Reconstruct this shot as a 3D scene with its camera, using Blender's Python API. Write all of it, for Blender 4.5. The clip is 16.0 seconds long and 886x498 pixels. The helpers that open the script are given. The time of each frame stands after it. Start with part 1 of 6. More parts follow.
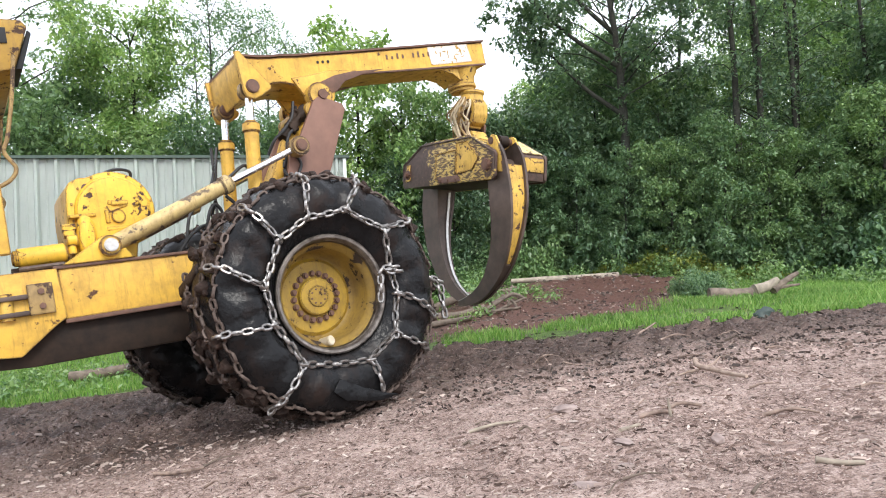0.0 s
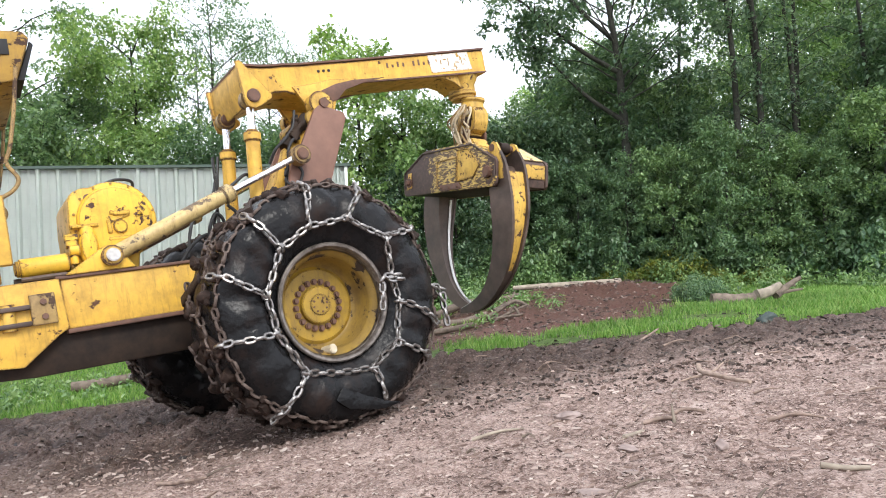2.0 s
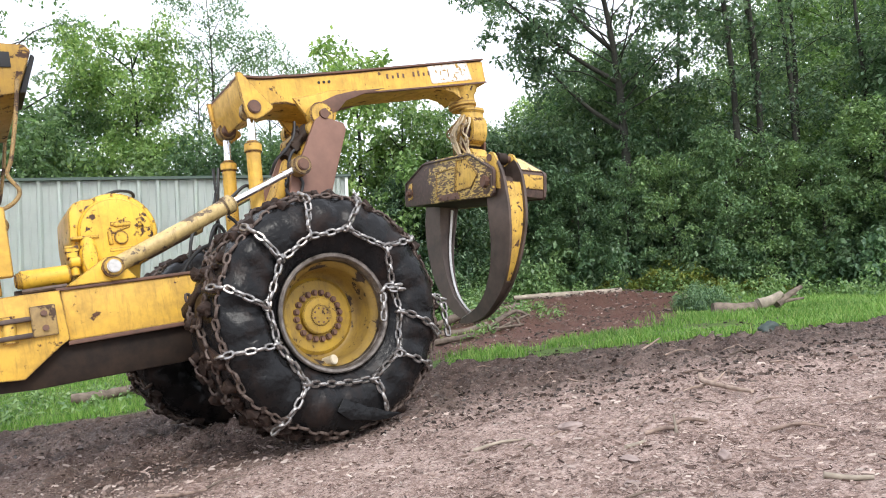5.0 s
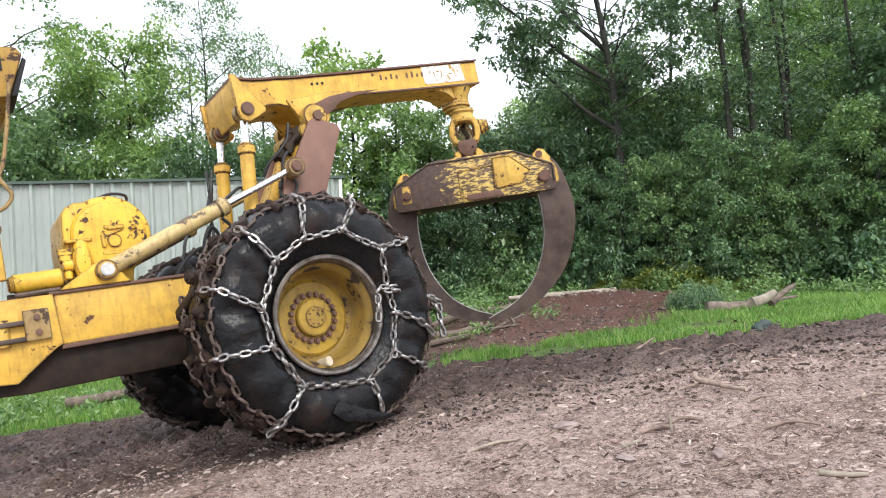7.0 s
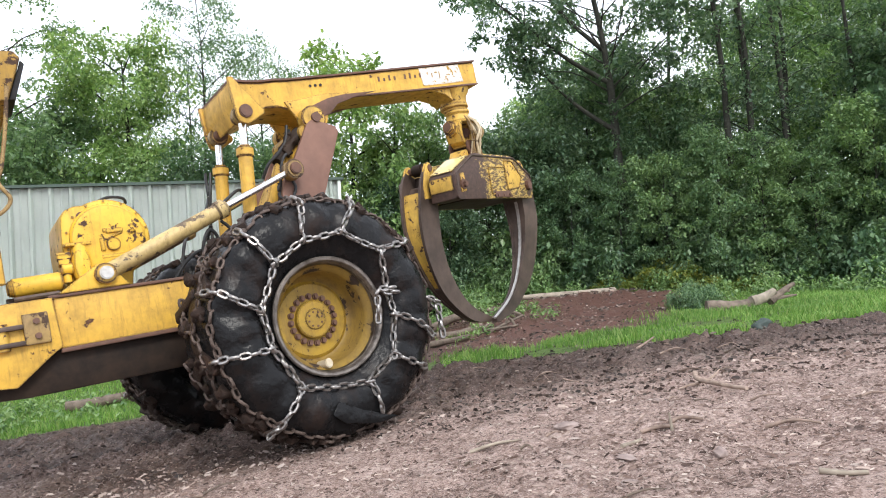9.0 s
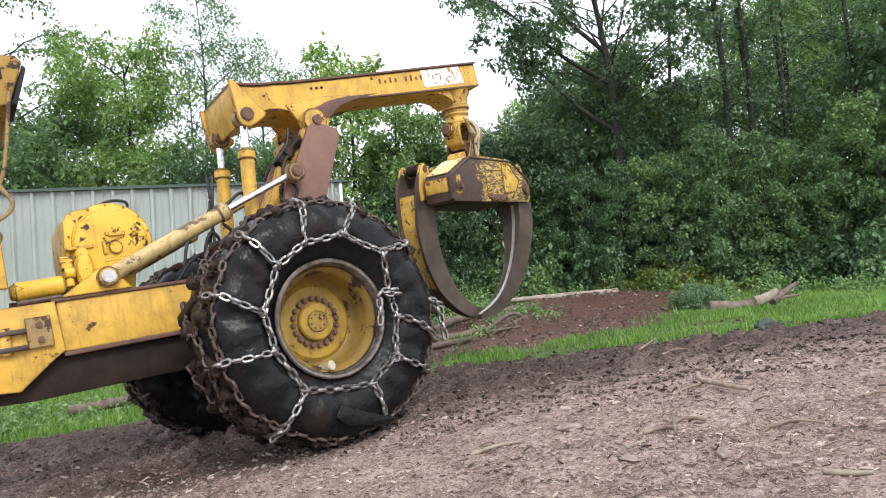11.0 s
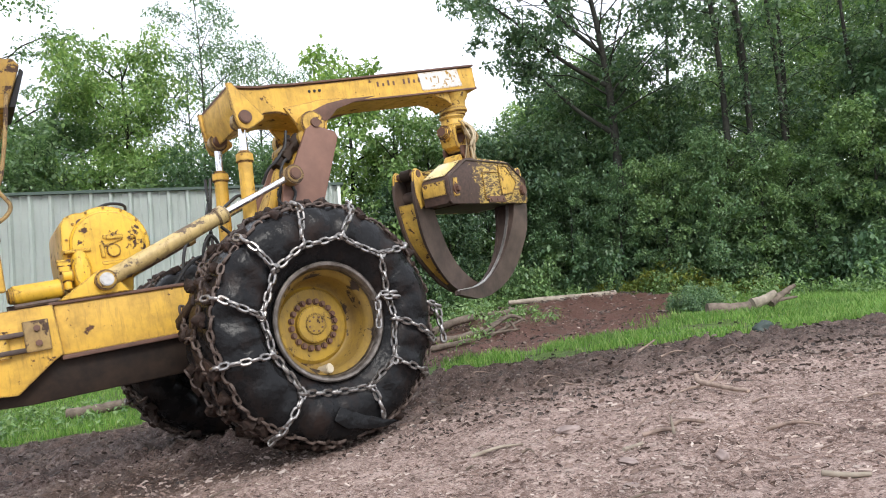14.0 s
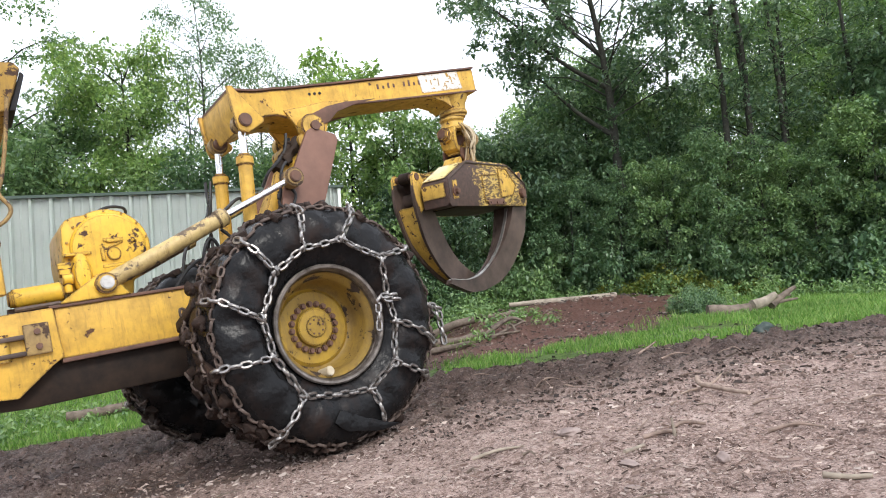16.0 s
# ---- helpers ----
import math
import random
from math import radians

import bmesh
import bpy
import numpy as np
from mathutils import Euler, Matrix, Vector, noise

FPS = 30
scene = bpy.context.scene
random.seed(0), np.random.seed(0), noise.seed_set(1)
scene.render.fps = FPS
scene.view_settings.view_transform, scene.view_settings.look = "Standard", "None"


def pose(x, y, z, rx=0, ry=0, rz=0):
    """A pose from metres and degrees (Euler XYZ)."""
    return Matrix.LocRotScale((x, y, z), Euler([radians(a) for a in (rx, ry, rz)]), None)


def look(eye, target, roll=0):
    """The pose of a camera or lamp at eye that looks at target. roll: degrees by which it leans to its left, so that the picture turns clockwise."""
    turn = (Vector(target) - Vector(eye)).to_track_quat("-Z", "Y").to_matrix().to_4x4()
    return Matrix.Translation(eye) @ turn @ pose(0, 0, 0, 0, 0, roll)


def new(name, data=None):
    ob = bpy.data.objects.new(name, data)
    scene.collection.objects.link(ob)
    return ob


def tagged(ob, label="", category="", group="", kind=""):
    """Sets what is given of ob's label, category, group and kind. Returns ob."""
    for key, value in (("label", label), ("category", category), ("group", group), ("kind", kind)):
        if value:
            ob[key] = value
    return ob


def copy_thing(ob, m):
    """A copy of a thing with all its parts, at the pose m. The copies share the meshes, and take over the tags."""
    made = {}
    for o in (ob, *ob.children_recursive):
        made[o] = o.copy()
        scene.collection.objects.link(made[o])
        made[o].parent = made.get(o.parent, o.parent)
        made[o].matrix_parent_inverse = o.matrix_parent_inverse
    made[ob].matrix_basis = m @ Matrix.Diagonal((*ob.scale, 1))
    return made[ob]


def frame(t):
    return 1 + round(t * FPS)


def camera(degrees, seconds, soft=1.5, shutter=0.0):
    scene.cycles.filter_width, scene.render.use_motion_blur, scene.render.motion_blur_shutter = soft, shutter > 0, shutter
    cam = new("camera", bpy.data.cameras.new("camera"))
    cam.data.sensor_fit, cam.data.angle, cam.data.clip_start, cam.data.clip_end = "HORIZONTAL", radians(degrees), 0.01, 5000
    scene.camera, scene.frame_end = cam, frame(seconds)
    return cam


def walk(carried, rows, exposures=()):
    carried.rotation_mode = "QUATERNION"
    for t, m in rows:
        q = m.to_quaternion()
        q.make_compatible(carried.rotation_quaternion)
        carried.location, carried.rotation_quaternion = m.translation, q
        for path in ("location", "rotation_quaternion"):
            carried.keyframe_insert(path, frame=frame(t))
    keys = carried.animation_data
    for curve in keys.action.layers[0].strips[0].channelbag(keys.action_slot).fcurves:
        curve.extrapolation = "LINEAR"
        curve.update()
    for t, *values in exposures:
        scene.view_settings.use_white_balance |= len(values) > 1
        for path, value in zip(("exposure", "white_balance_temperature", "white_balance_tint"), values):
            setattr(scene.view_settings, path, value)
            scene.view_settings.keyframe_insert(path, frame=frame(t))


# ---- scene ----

# ---- camera and its way: it stands in one spot, held by hand, and tilts a little ----
EYE = 1.35
cam = camera(63.78, 16.0, soft=1.05, shutter=0.4)
walk(cam, [
    (0, pose(0, 0, EYE, 90.034, 1.958, 0.319)),
    (0.5, pose(0, 0, EYE, 90.209, 2.161, 0.337)),
    (1, pose(0, 0, EYE, 90.495, 2.254, 0.468)),
    (1.5, pose(0, 0, EYE, 90.628, 2.281, 0.536)),
    (2, pose(0, 0, EYE, 90.634, 2.387, 0.460)),
    (2.5, pose(0, 0, EYE, 90.701, 2.481, 0.406)),
    (3, pose(0, 0, EYE, 90.892, 2.413, 0.516)),
    (3.5, pose(0, 0, EYE, 91.051, 2.365, 0.570)),
    (4, pose(0, 0, EYE, 91.230, 2.424, 0.563)),
    (6.5, pose(0, 0, EYE, 91.521, 2.951, 0.245)),
    (7, pose(0, 0, EYE, 91.502, 2.999, 0.079)),
    (7.5, pose(0, 0, EYE, 91.653, 2.875, 0.111)),
    (8, pose(0, 0, EYE, 91.788, 2.959, 0.198)),
    (8.5, pose(0, 0, EYE, 91.756, 3.086, 0.185)),
    (9, pose(0, 0, EYE, 91.579, 3.393, 0.027)),
    (11.5, pose(0, 0, EYE, 91.760, 3.697, 0.197)),
    (12, pose(0, 0, EYE, 91.820, 3.537, 0.124)),
    (12.5, pose(0, 0, EYE, 92.052, 3.638, 0.262)),
    (13, pose(0, 0, EYE, 92.143, 3.644, 0.319)),
    (13.5, pose(0, 0, EYE, 92.015, 3.797, 0.206)),
    (14, pose(0, 0, EYE, 91.928, 3.793, 0.048)),
    (14.5, pose(0, 0, EYE, 92.091, 3.766, 0.204)),
    (15, pose(0, 0, EYE, 92.265, 3.772, 0.360)),
    (15.5, pose(0, 0, EYE, 92.148, 3.943, 0.208)),
    (16, pose(0, 0, EYE, 92.118, 3.908, 0.075)),
], exposures=[(0.0, 0.82), (4.0, 0.77), (9.0, 0.69), (12.5, 0.53), (16.0, 0.59)])

# ---- light: a bright overcast sky and a weak broad sun ----
SUN_HEIGHT, SUN_TURN = 58, 150
world = bpy.data.worlds.new("overcast_sky")
scene.world = world
world.use_nodes = True
wn = world.node_tree
sky = wn.nodes.new("ShaderNodeTexSky")
sky.sky_type, sky.sun_disc = "NISHITA", False
sky.sun_elevation, sky.sun_rotation = radians(SUN_HEIGHT), radians(SUN_TURN)
sky.air_density, sky.dust_density = 1.5, 4.0
cover = wn.nodes.new("ShaderNodeMix")
cover.data_type = "RGBA"
cover.inputs["Factor"].default_value = 0.88
dim = wn.nodes.new("ShaderNodeVectorMath")
dim.operation = "SCALE"
dim.inputs["Scale"].default_value = 0.11
wn.links.new(sky.outputs[0], dim.inputs[0])
wn.links.new(dim.outputs[0], cover.inputs["A"])
cover.inputs["B"].default_value = (1.24, 1.30, 1.45, 1)
back = wn.nodes["Background"]
wn.links.new(cover.outputs["Result"], back.inputs["Color"])
back.inputs["Strength"].default_value = 1.0
sun_data = bpy.data.lights.new("sun", "SUN")
sun_data.energy, sun_data.angle, sun_data.color = 1.4, radians(16), (1.0, 0.97, 0.92)
sun = new("sun", sun_data)
# the sun stands behind the camera, to its right
sun.matrix_world = look((6, -7, 14), (0, 6, 0))

# ---- materials ----
def material(name):
    m = bpy.data.materials.new(name)
    m.use_nodes = True
    nt = m.node_tree
    return m, nt, nt.nodes["Principled BSDF"]


def tex_noise(nt, scale, detail=4.0, rough=0.55, vec=None, kind="Object"):
    n = nt.nodes.new("ShaderNodeTexNoise")
    n.inputs["Scale"].default_value, n.inputs["Detail"].default_value, n.inputs["Roughness"].default_value = scale, detail, rough
    if vec is None:
        c = nt.nodes.new("ShaderNodeTexCoord")
        vec = c.outputs[kind]
    nt.links.new(vec, n.inputs["Vector"])
    return n.outputs["Fac"]


def ramp(nt, fac, stops):
    r = nt.nodes.new("ShaderNodeValToRGB")
    e = r.color_ramp.elements
    while len(e) < len(stops):
        e.new(0.5)
    for k, (p, c) in zip(e, stops):
        k.position = p
        k.color = (*c, 1) if len(c) == 3 else c
    nt.links.new(fac, r.inputs[0])
    return r.outputs[0]


def mix(nt, fac, a, b, mode="MIX"):
    n = nt.nodes.new("ShaderNodeMix")
    n.data_type, n.blend_type = "RGBA", mode
    for key, v in (("Factor", fac), ("A", a), ("B", b)):
        s = n.inputs[key] if key == "Factor" else [i for i in n.inputs if i.name == key and i.type == "RGBA"][0]
        if isinstance(v, (int, float)):
            s.default_value = v
        elif isinstance(v, tuple):
            s.default_value = (*v, 1)
        else:
            nt.links.new(v, s)
    return [o for o in n.outputs if o.type == "RGBA"][0]


def calc(nt, op, a, b=0.0):
    n = nt.nodes.new("ShaderNodeMath")
    n.operation = op
    for s, v in zip(n.inputs, (a, b)):
        if isinstance(v, (int, float)):
            s.default_value = v
        else:
            nt.links.new(v, s)
    return n.outputs[0]


def bump(nt, bsdf, fac, strength, dist=0.01):
    b = nt.nodes.new("ShaderNodeBump")
    b.inputs["Strength"].default_value, b.inputs["Distance"].default_value = strength, dist
    nt.links.new(fac, b.inputs["Height"])
    nt.links.new(b.outputs[0], bsdf.inputs["Normal"])


def setv(nt, bsdf, key, v):
    if isinstance(v, (int, float)):
        bsdf.inputs[key].default_value = v
    elif isinstance(v, tuple):
        bsdf.inputs[key].default_value = (*v, 1)
    else:
        nt.links.new(v, bsdf.inputs[key])


def paint(name, base, rust, chip, dirt=0.45, rough=0.45, scale=9.0):
    """Old machine paint: faded in clouds, chipped to rust, streaked with dirt."""
    m, nt, b = material(name)
    cloud = tex_noise(nt, 2.3, 5)
    col = mix(nt, calc(nt, "MULTIPLY", cloud, 0.7), base, tuple(min(1, c * 1.25 + 0.02) for c in base))
    grime = ramp(nt, tex_noise(nt, 4.7, 8, 0.7), [(0.42, (0, 0, 0)), (0.75, (1, 1, 1))])
    col = mix(nt, calc(nt, "MULTIPLY", grime, dirt), col, (0.10, 0.062, 0.032))
    chips = ramp(nt, tex_noise(nt, scale, 9, 0.68), [(chip, (0, 0, 0)), (chip + 0.025, (1, 1, 1))])
    fine = ramp(nt, tex_noise(nt, scale * 5, 6, 0.7), [(0.69, (0, 0, 0)), (0.71, (1, 1, 1))])
    # paint knocked off along the edges
    bev = nt.nodes.new("ShaderNodeBevel")
    bev.samples = 4
    bev.inputs["Radius"].default_value = 0.022
    geo = nt.nodes.new("ShaderNodeNewGeometry")
    dot = nt.nodes.new("ShaderNodeVectorMath")
    dot.operation = "DOT_PRODUCT"
    nt.links.new(bev.outputs[0], dot.inputs[0])
    nt.links.new(geo.outputs["Normal"], dot.inputs[1])
    edge = calc(nt, "SUBTRACT", 1.0, dot.outputs["Value"])
    edge = ramp(nt, calc(nt, "MULTIPLY", edge, calc(nt, "ADD", tex_noise(nt, 13, 6, 0.7), 0.1)), [(0.028, (0, 0, 0)), (0.06, (1, 1, 1))])
    # long thin scratches and runs
    mp = nt.nodes.new("ShaderNodeMapping")
    mp.inputs["Scale"].default_value, mp.inputs["Rotation"].default_value = (9.0, 9.0, 1.1), (0.1, 0.25, 0.0)
    nt.links.new(nt.nodes.new("ShaderNodeTexCoord").outputs["Object"], mp.inputs["Vector"])
    runs = ramp(nt, tex_noise(nt, 3.0, 6, 0.7, mp.outputs[0]), [(0.52, (0, 0, 0)), (0.78, (1, 1, 1))])
    col = mix(nt, calc(nt, "MULTIPLY", runs, dirt * 1.1), col, (0.13, 0.075, 0.03))
    worn = calc(nt, "MAXIMUM", calc(nt, "MAXIMUM", chips, fine), edge)
    rusty = ramp(nt, tex_noise(nt, 31, 6, 0.7), [(0.3, tuple(0.55 * c for c in rust)), (0.7, rust)])
    col = mix(nt, worn, col, rusty)
    setv(nt, b, "Base Color", col)
    setv(nt, b, "Roughness", calc(nt, "ADD", calc(nt, "MULTIPLY", worn, 0.35), calc(nt, "ADD", calc(nt, "MULTIPLY", grime, 0.25), rough)))
    b.inputs["Specular IOR Level"].default_value = 0.4
    h = calc(nt, "SUBTRACT", calc(nt, "MULTIPLY", tex_noise(nt, 45, 4), 0.25), worn)
    bump(nt, b, h, 0.35, 0.003)
    return m


def scraped():
    """Dark rusty plate on which yellow paint is left in flecks and scratches, in patches."""
    m, nt, b = material("scraped_yellow_paint")
    co = nt.nodes.new("ShaderNodeTexCoord").outputs["Object"]
    mp = nt.nodes.new("ShaderNodeMapping")
    mp.inputs["Rotation"].default_value = (0.2, 0.7, 0.1)
    mp.inputs["Scale"].default_value = (1.0, 1.0, 1.3)
    nt.links.new(co, mp.inputs["Vector"])
    fine = tex_noise(nt, 13, 7, 0.68, mp.outputs[0])
    big = tex_noise(nt, 2.6, 4, 0.5, co)
    # most paint is left from the middle towards one end of each plate
    sep = nt.nodes.new("ShaderNodeSeparateXYZ")
    nt.links.new(co, sep.inputs[0])
    u = calc(nt, "MULTIPLY", sep.outputs[0], calc(nt, "MULTIPLY", calc(nt, "SIGN", sep.outputs[1]), -1.0))
    zone = ramp(nt, calc(nt, "ADD", calc(nt, "ABSOLUTE", calc(nt, "SUBTRACT", u, 0.22)), calc(nt, "MULTIPLY", big, 0.35)), [(0.50, (1, 1, 1)), (0.82, (0.40, 0.40, 0.40))])
    # long dark scratches, crossing each other
    cuts = None
    for turned, gauge in ((0.5, 12), (-0.9, 15), (1.9, 13)):
        m2 = nt.nodes.new("ShaderNodeMapping")
        m2.inputs["Rotation"].default_value, m2.inputs["Scale"].default_value = (0, turned, 0), (1.0, 1.0, 3.4)
        nt.links.new(co, m2.inputs["Vector"])
        one = ramp(nt, tex_noise(nt, gauge, 3, 0.55, m2.outputs[0]), [(0.54, (0, 0, 0)), (0.575, (1, 1, 1))])
        cuts = one if cuts is None else calc(nt, "MAXIMUM", cuts, one)
    left = ramp(nt, calc(nt, "ADD", calc(nt, "MULTIPLY", fine, 0.55), calc(nt, "MULTIPLY", zone, 0.42)), [(0.535, (0, 0, 0)), (0.565, (1, 1, 1))])
    left = calc(nt, "MULTIPLY", left, calc(nt, "SUBTRACT", 1.0, calc(nt, "MULTIPLY", cuts, 0.92)))
    rusty = ramp(nt, tex_noise(nt, 23, 7, 0.7, co), [(0.3, (0.030, 0.018, 0.014)), (0.7, (0.10, 0.056, 0.040))])
    gold = ramp(nt, tex_noise(nt, 9, 5, 0.6, co), [(0.3, (0.42, 0.275, 0.06)), (0.7, (0.64, 0.45, 0.12))])
    setv(nt, b, "Base Color", mix(nt, left, rusty, gold))
    setv(nt, b, "Roughness", calc(nt, "SUBTRACT", 0.62, calc(nt, "MULTIPLY", left, 0.15)))
    bump(nt, b, calc(nt, "ADD", left, calc(nt, "MULTIPLY", fine, 0.5)), 0.4, 0.003)
    return m


def plain(name, c1, c2, rough=0.6, metal=0.0, scale=12.0, bumps=0.3, dist=0.004, spec=0.4, kind="Object"):
    m, nt, b = material(name)
    n = tex_noise(nt, scale, 7, 0.65, kind=kind)
    big = tex_noise(nt, scale * 0.17, 3, kind=kind)
    f = ramp(nt, calc(nt, "ADD", calc(nt, "MULTIPLY", n, 0.65), calc(nt, "MULTIPLY", big, 0.35)), [(0.32, (0, 0, 0)), (0.68, (1, 1, 1))])
    setv(nt, b, "Base Color", mix(nt, f, c1, c2))
    setv(nt, b, "Roughness", calc(nt, "ADD", calc(nt, "MULTIPLY", n, 0.3), rough - 0.15))
    b.inputs["Metallic"].default_value = metal
    b.inputs["Specular IOR Level"].default_value = spec
    bump(nt, b, n, bumps, dist)
    return m


YELLOW = (0.60, 0.355, 0.045)
RUST = (0.115, 0.058, 0.034)
mat_yellow = paint("yellow_paint", YELLOW, RUST, 0.625, 0.58)
mat_yellow_clean = paint("yellow_winch_paint", (0.66, 0.40, 0.03), (0.085, 0.045, 0.03), 0.585, 0.42)
# chipped roof paint, its base darkened for the shade on the overhang
mat_cab = paint("weathered_shaded_cab_paint", (0.34, 0.195, 0.02), (0.08, 0.043, 0.026), 0.56, 0.6)
mat_wheel_paint = paint("stained_wheel_paint", (0.36, 0.225, 0.018), (0.055, 0.032, 0.021), 0.60, 0.75)
mat_barrel = paint("rubbed_cylinder_paint", (0.47, 0.345, 0.14), (0.17, 0.125, 0.085), 0.50, 0.8, 0.42, 5.0)
# base kept pale to carry the sky reflection on the beam's slopes
mat_pale = paint("sky_sheen_yellow_paint", (0.66, 0.52, 0.20), (0.12, 0.07, 0.045), 0.60, 0.25, 0.3, 9.0)
mat_yellow_worn = paint("worn_yellow_paint", (0.58, 0.36, 0.06), (0.105, 0.058, 0.038), 0.575, 0.65, 0.5, 13.0)
mat_beam = scraped()
mat_yellow_dirty = paint("greasy_yellow_paint", (0.32, 0.21, 0.07), (0.09, 0.055, 0.035), 0.56, 0.75, 0.4, 8.0)
# grease stains over a base darkened for the shade deep in the rim
mat_dish = paint("greasy_shaded_rim_paint", (0.25, 0.16, 0.03), (0.05, 0.032, 0.022), 0.56, 0.8, 0.45, 6.0)
mat_rust = plain("brown_rust", (0.075, 0.042, 0.030), (0.17, 0.088, 0.060), 0.62, 0.1, 14)
mat_plate = plain("rusted_arch_plate", (0.15, 0.078, 0.055), (0.235, 0.125, 0.09), 0.6, 0.1, 7, 0.2, 0.003)
mat_tong = plain("worn_tong_steel", (0.024, 0.017, 0.014), (0.14, 0.098, 0.078), 0.52, 0.25, 5, 0.35)
mat_edge = plain("scoured_steel", (0.35, 0.33, 0.30), (0.62, 0.60, 0.57), 0.38, 0.85, 30, 0.15, 0.001)
mat_darkbox = plain("near_black_steel", (0.011, 0.008, 0.007), (0.042, 0.027, 0.018), 0.6, 0.0, 8, 0.3, 0.004, 0.15)
mat_black = plain("black_rubber_hose", (0.012, 0.012, 0.013), (0.03, 0.03, 0.03), 0.5, 0.0, 30, 0.1)
mat_void = plain("black_paint", (0.01, 0.01, 0.01), (0.02, 0.02, 0.022), 0.7, 0.0, 20, 0.1)
mat_chrome = plain("chromed_rod", (0.55, 0.56, 0.58), (0.8, 0.8, 0.8), 0.24, 1.0, 25, 0.02)
mat_chain = plain("bare_chain_steel", (0.07, 0.06, 0.052), (0.46, 0.44, 0.42), 0.34, 0.85, 30, 0.2, 0.001)
mat_chain_muddy = plain("muddy_chain_steel", (0.03, 0.02, 0.016), (0.16, 0.12, 0.10), 0.6, 0.4, 30, 0.3, 0.002)
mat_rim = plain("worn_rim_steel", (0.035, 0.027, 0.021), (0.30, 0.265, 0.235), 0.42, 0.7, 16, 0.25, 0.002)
mat_cap = plain("brass_cap", (0.45, 0.38, 0.26), (0.68, 0.60, 0.46), 0.45, 0.3, 20, 0.1)
mat_hoses = plain("pale_worn_hose", (0.30, 0.24, 0.15), (0.62, 0.52, 0.36), 0.6, 0.0, 18, 0.2)
mat_white = plain("faded_white_sticker", (0.62, 0.60, 0.55), (0.82, 0.81, 0.78), 0.55, 0.0, 22, 0.05)
mat_sticker = paint("scraped_sticker", (0.62, 0.60, 0.56), (0.46, 0.27, 0.05), 0.56, 0.2, 0.5, 15.0)
mat_glass = plain("dark_cab_glass", (0.012, 0.016, 0.018), (0.03, 0.034, 0.036), 0.12, 0.0, 5, 0.0)


def rubber():
    m, nt, b = material("tyre_rubber")
    n = tex_noise(nt, 9, 8, 0.6)
    col = mix(nt, n, (0.0045, 0.0045, 0.005), (0.013, 0.013, 0.0135))
    mud = ramp(nt, tex_noise(nt, 3.1, 7, 0.7), [(0.50, (0, 0, 0)), (0.70, (1, 1, 1))])
    col = mix(nt, calc(nt, "MULTIPLY", mud, 0.8), col, (0.026, 0.015, 0.011))
    setv(nt, b, "Base Color", col)
    setv(nt, b, "Roughness", calc(nt, "ADD", calc(nt, "MULTIPLY", mud, 0.30), calc(nt, "ADD", calc(nt, "MULTIPLY", n, 0.28), 0.11)))
    b.inputs["Specular IOR Level"].default_value = 0.17
    bump(nt, b, calc(nt, "ADD", tex_noise(nt, 4.5, 3, 0.45), calc(nt, "MULTIPLY", tex_noise(nt, 19, 5, 0.55), 0.26)), 0.6, 0.05)
    return m


def mud_coat():
    m, nt, b = material("caked_mud")
    n = tex_noise(nt, 16, 9, 0.7)
    setv(nt, b, "Base Color", ramp(nt, n, [(0.3, (0.014, 0.010, 0.008)), (0.55, (0.032, 0.019, 0.014)), (0.75, (0.085, 0.05, 0.037))]))
    setv(nt, b, "Roughness", 0.62)
    b.inputs["Specular IOR Level"].default_value = 0.2
    bump(nt, b, n, 0.8, 0.03)
    return m


mat_rubber, mat_mud = rubber(), mud_coat()


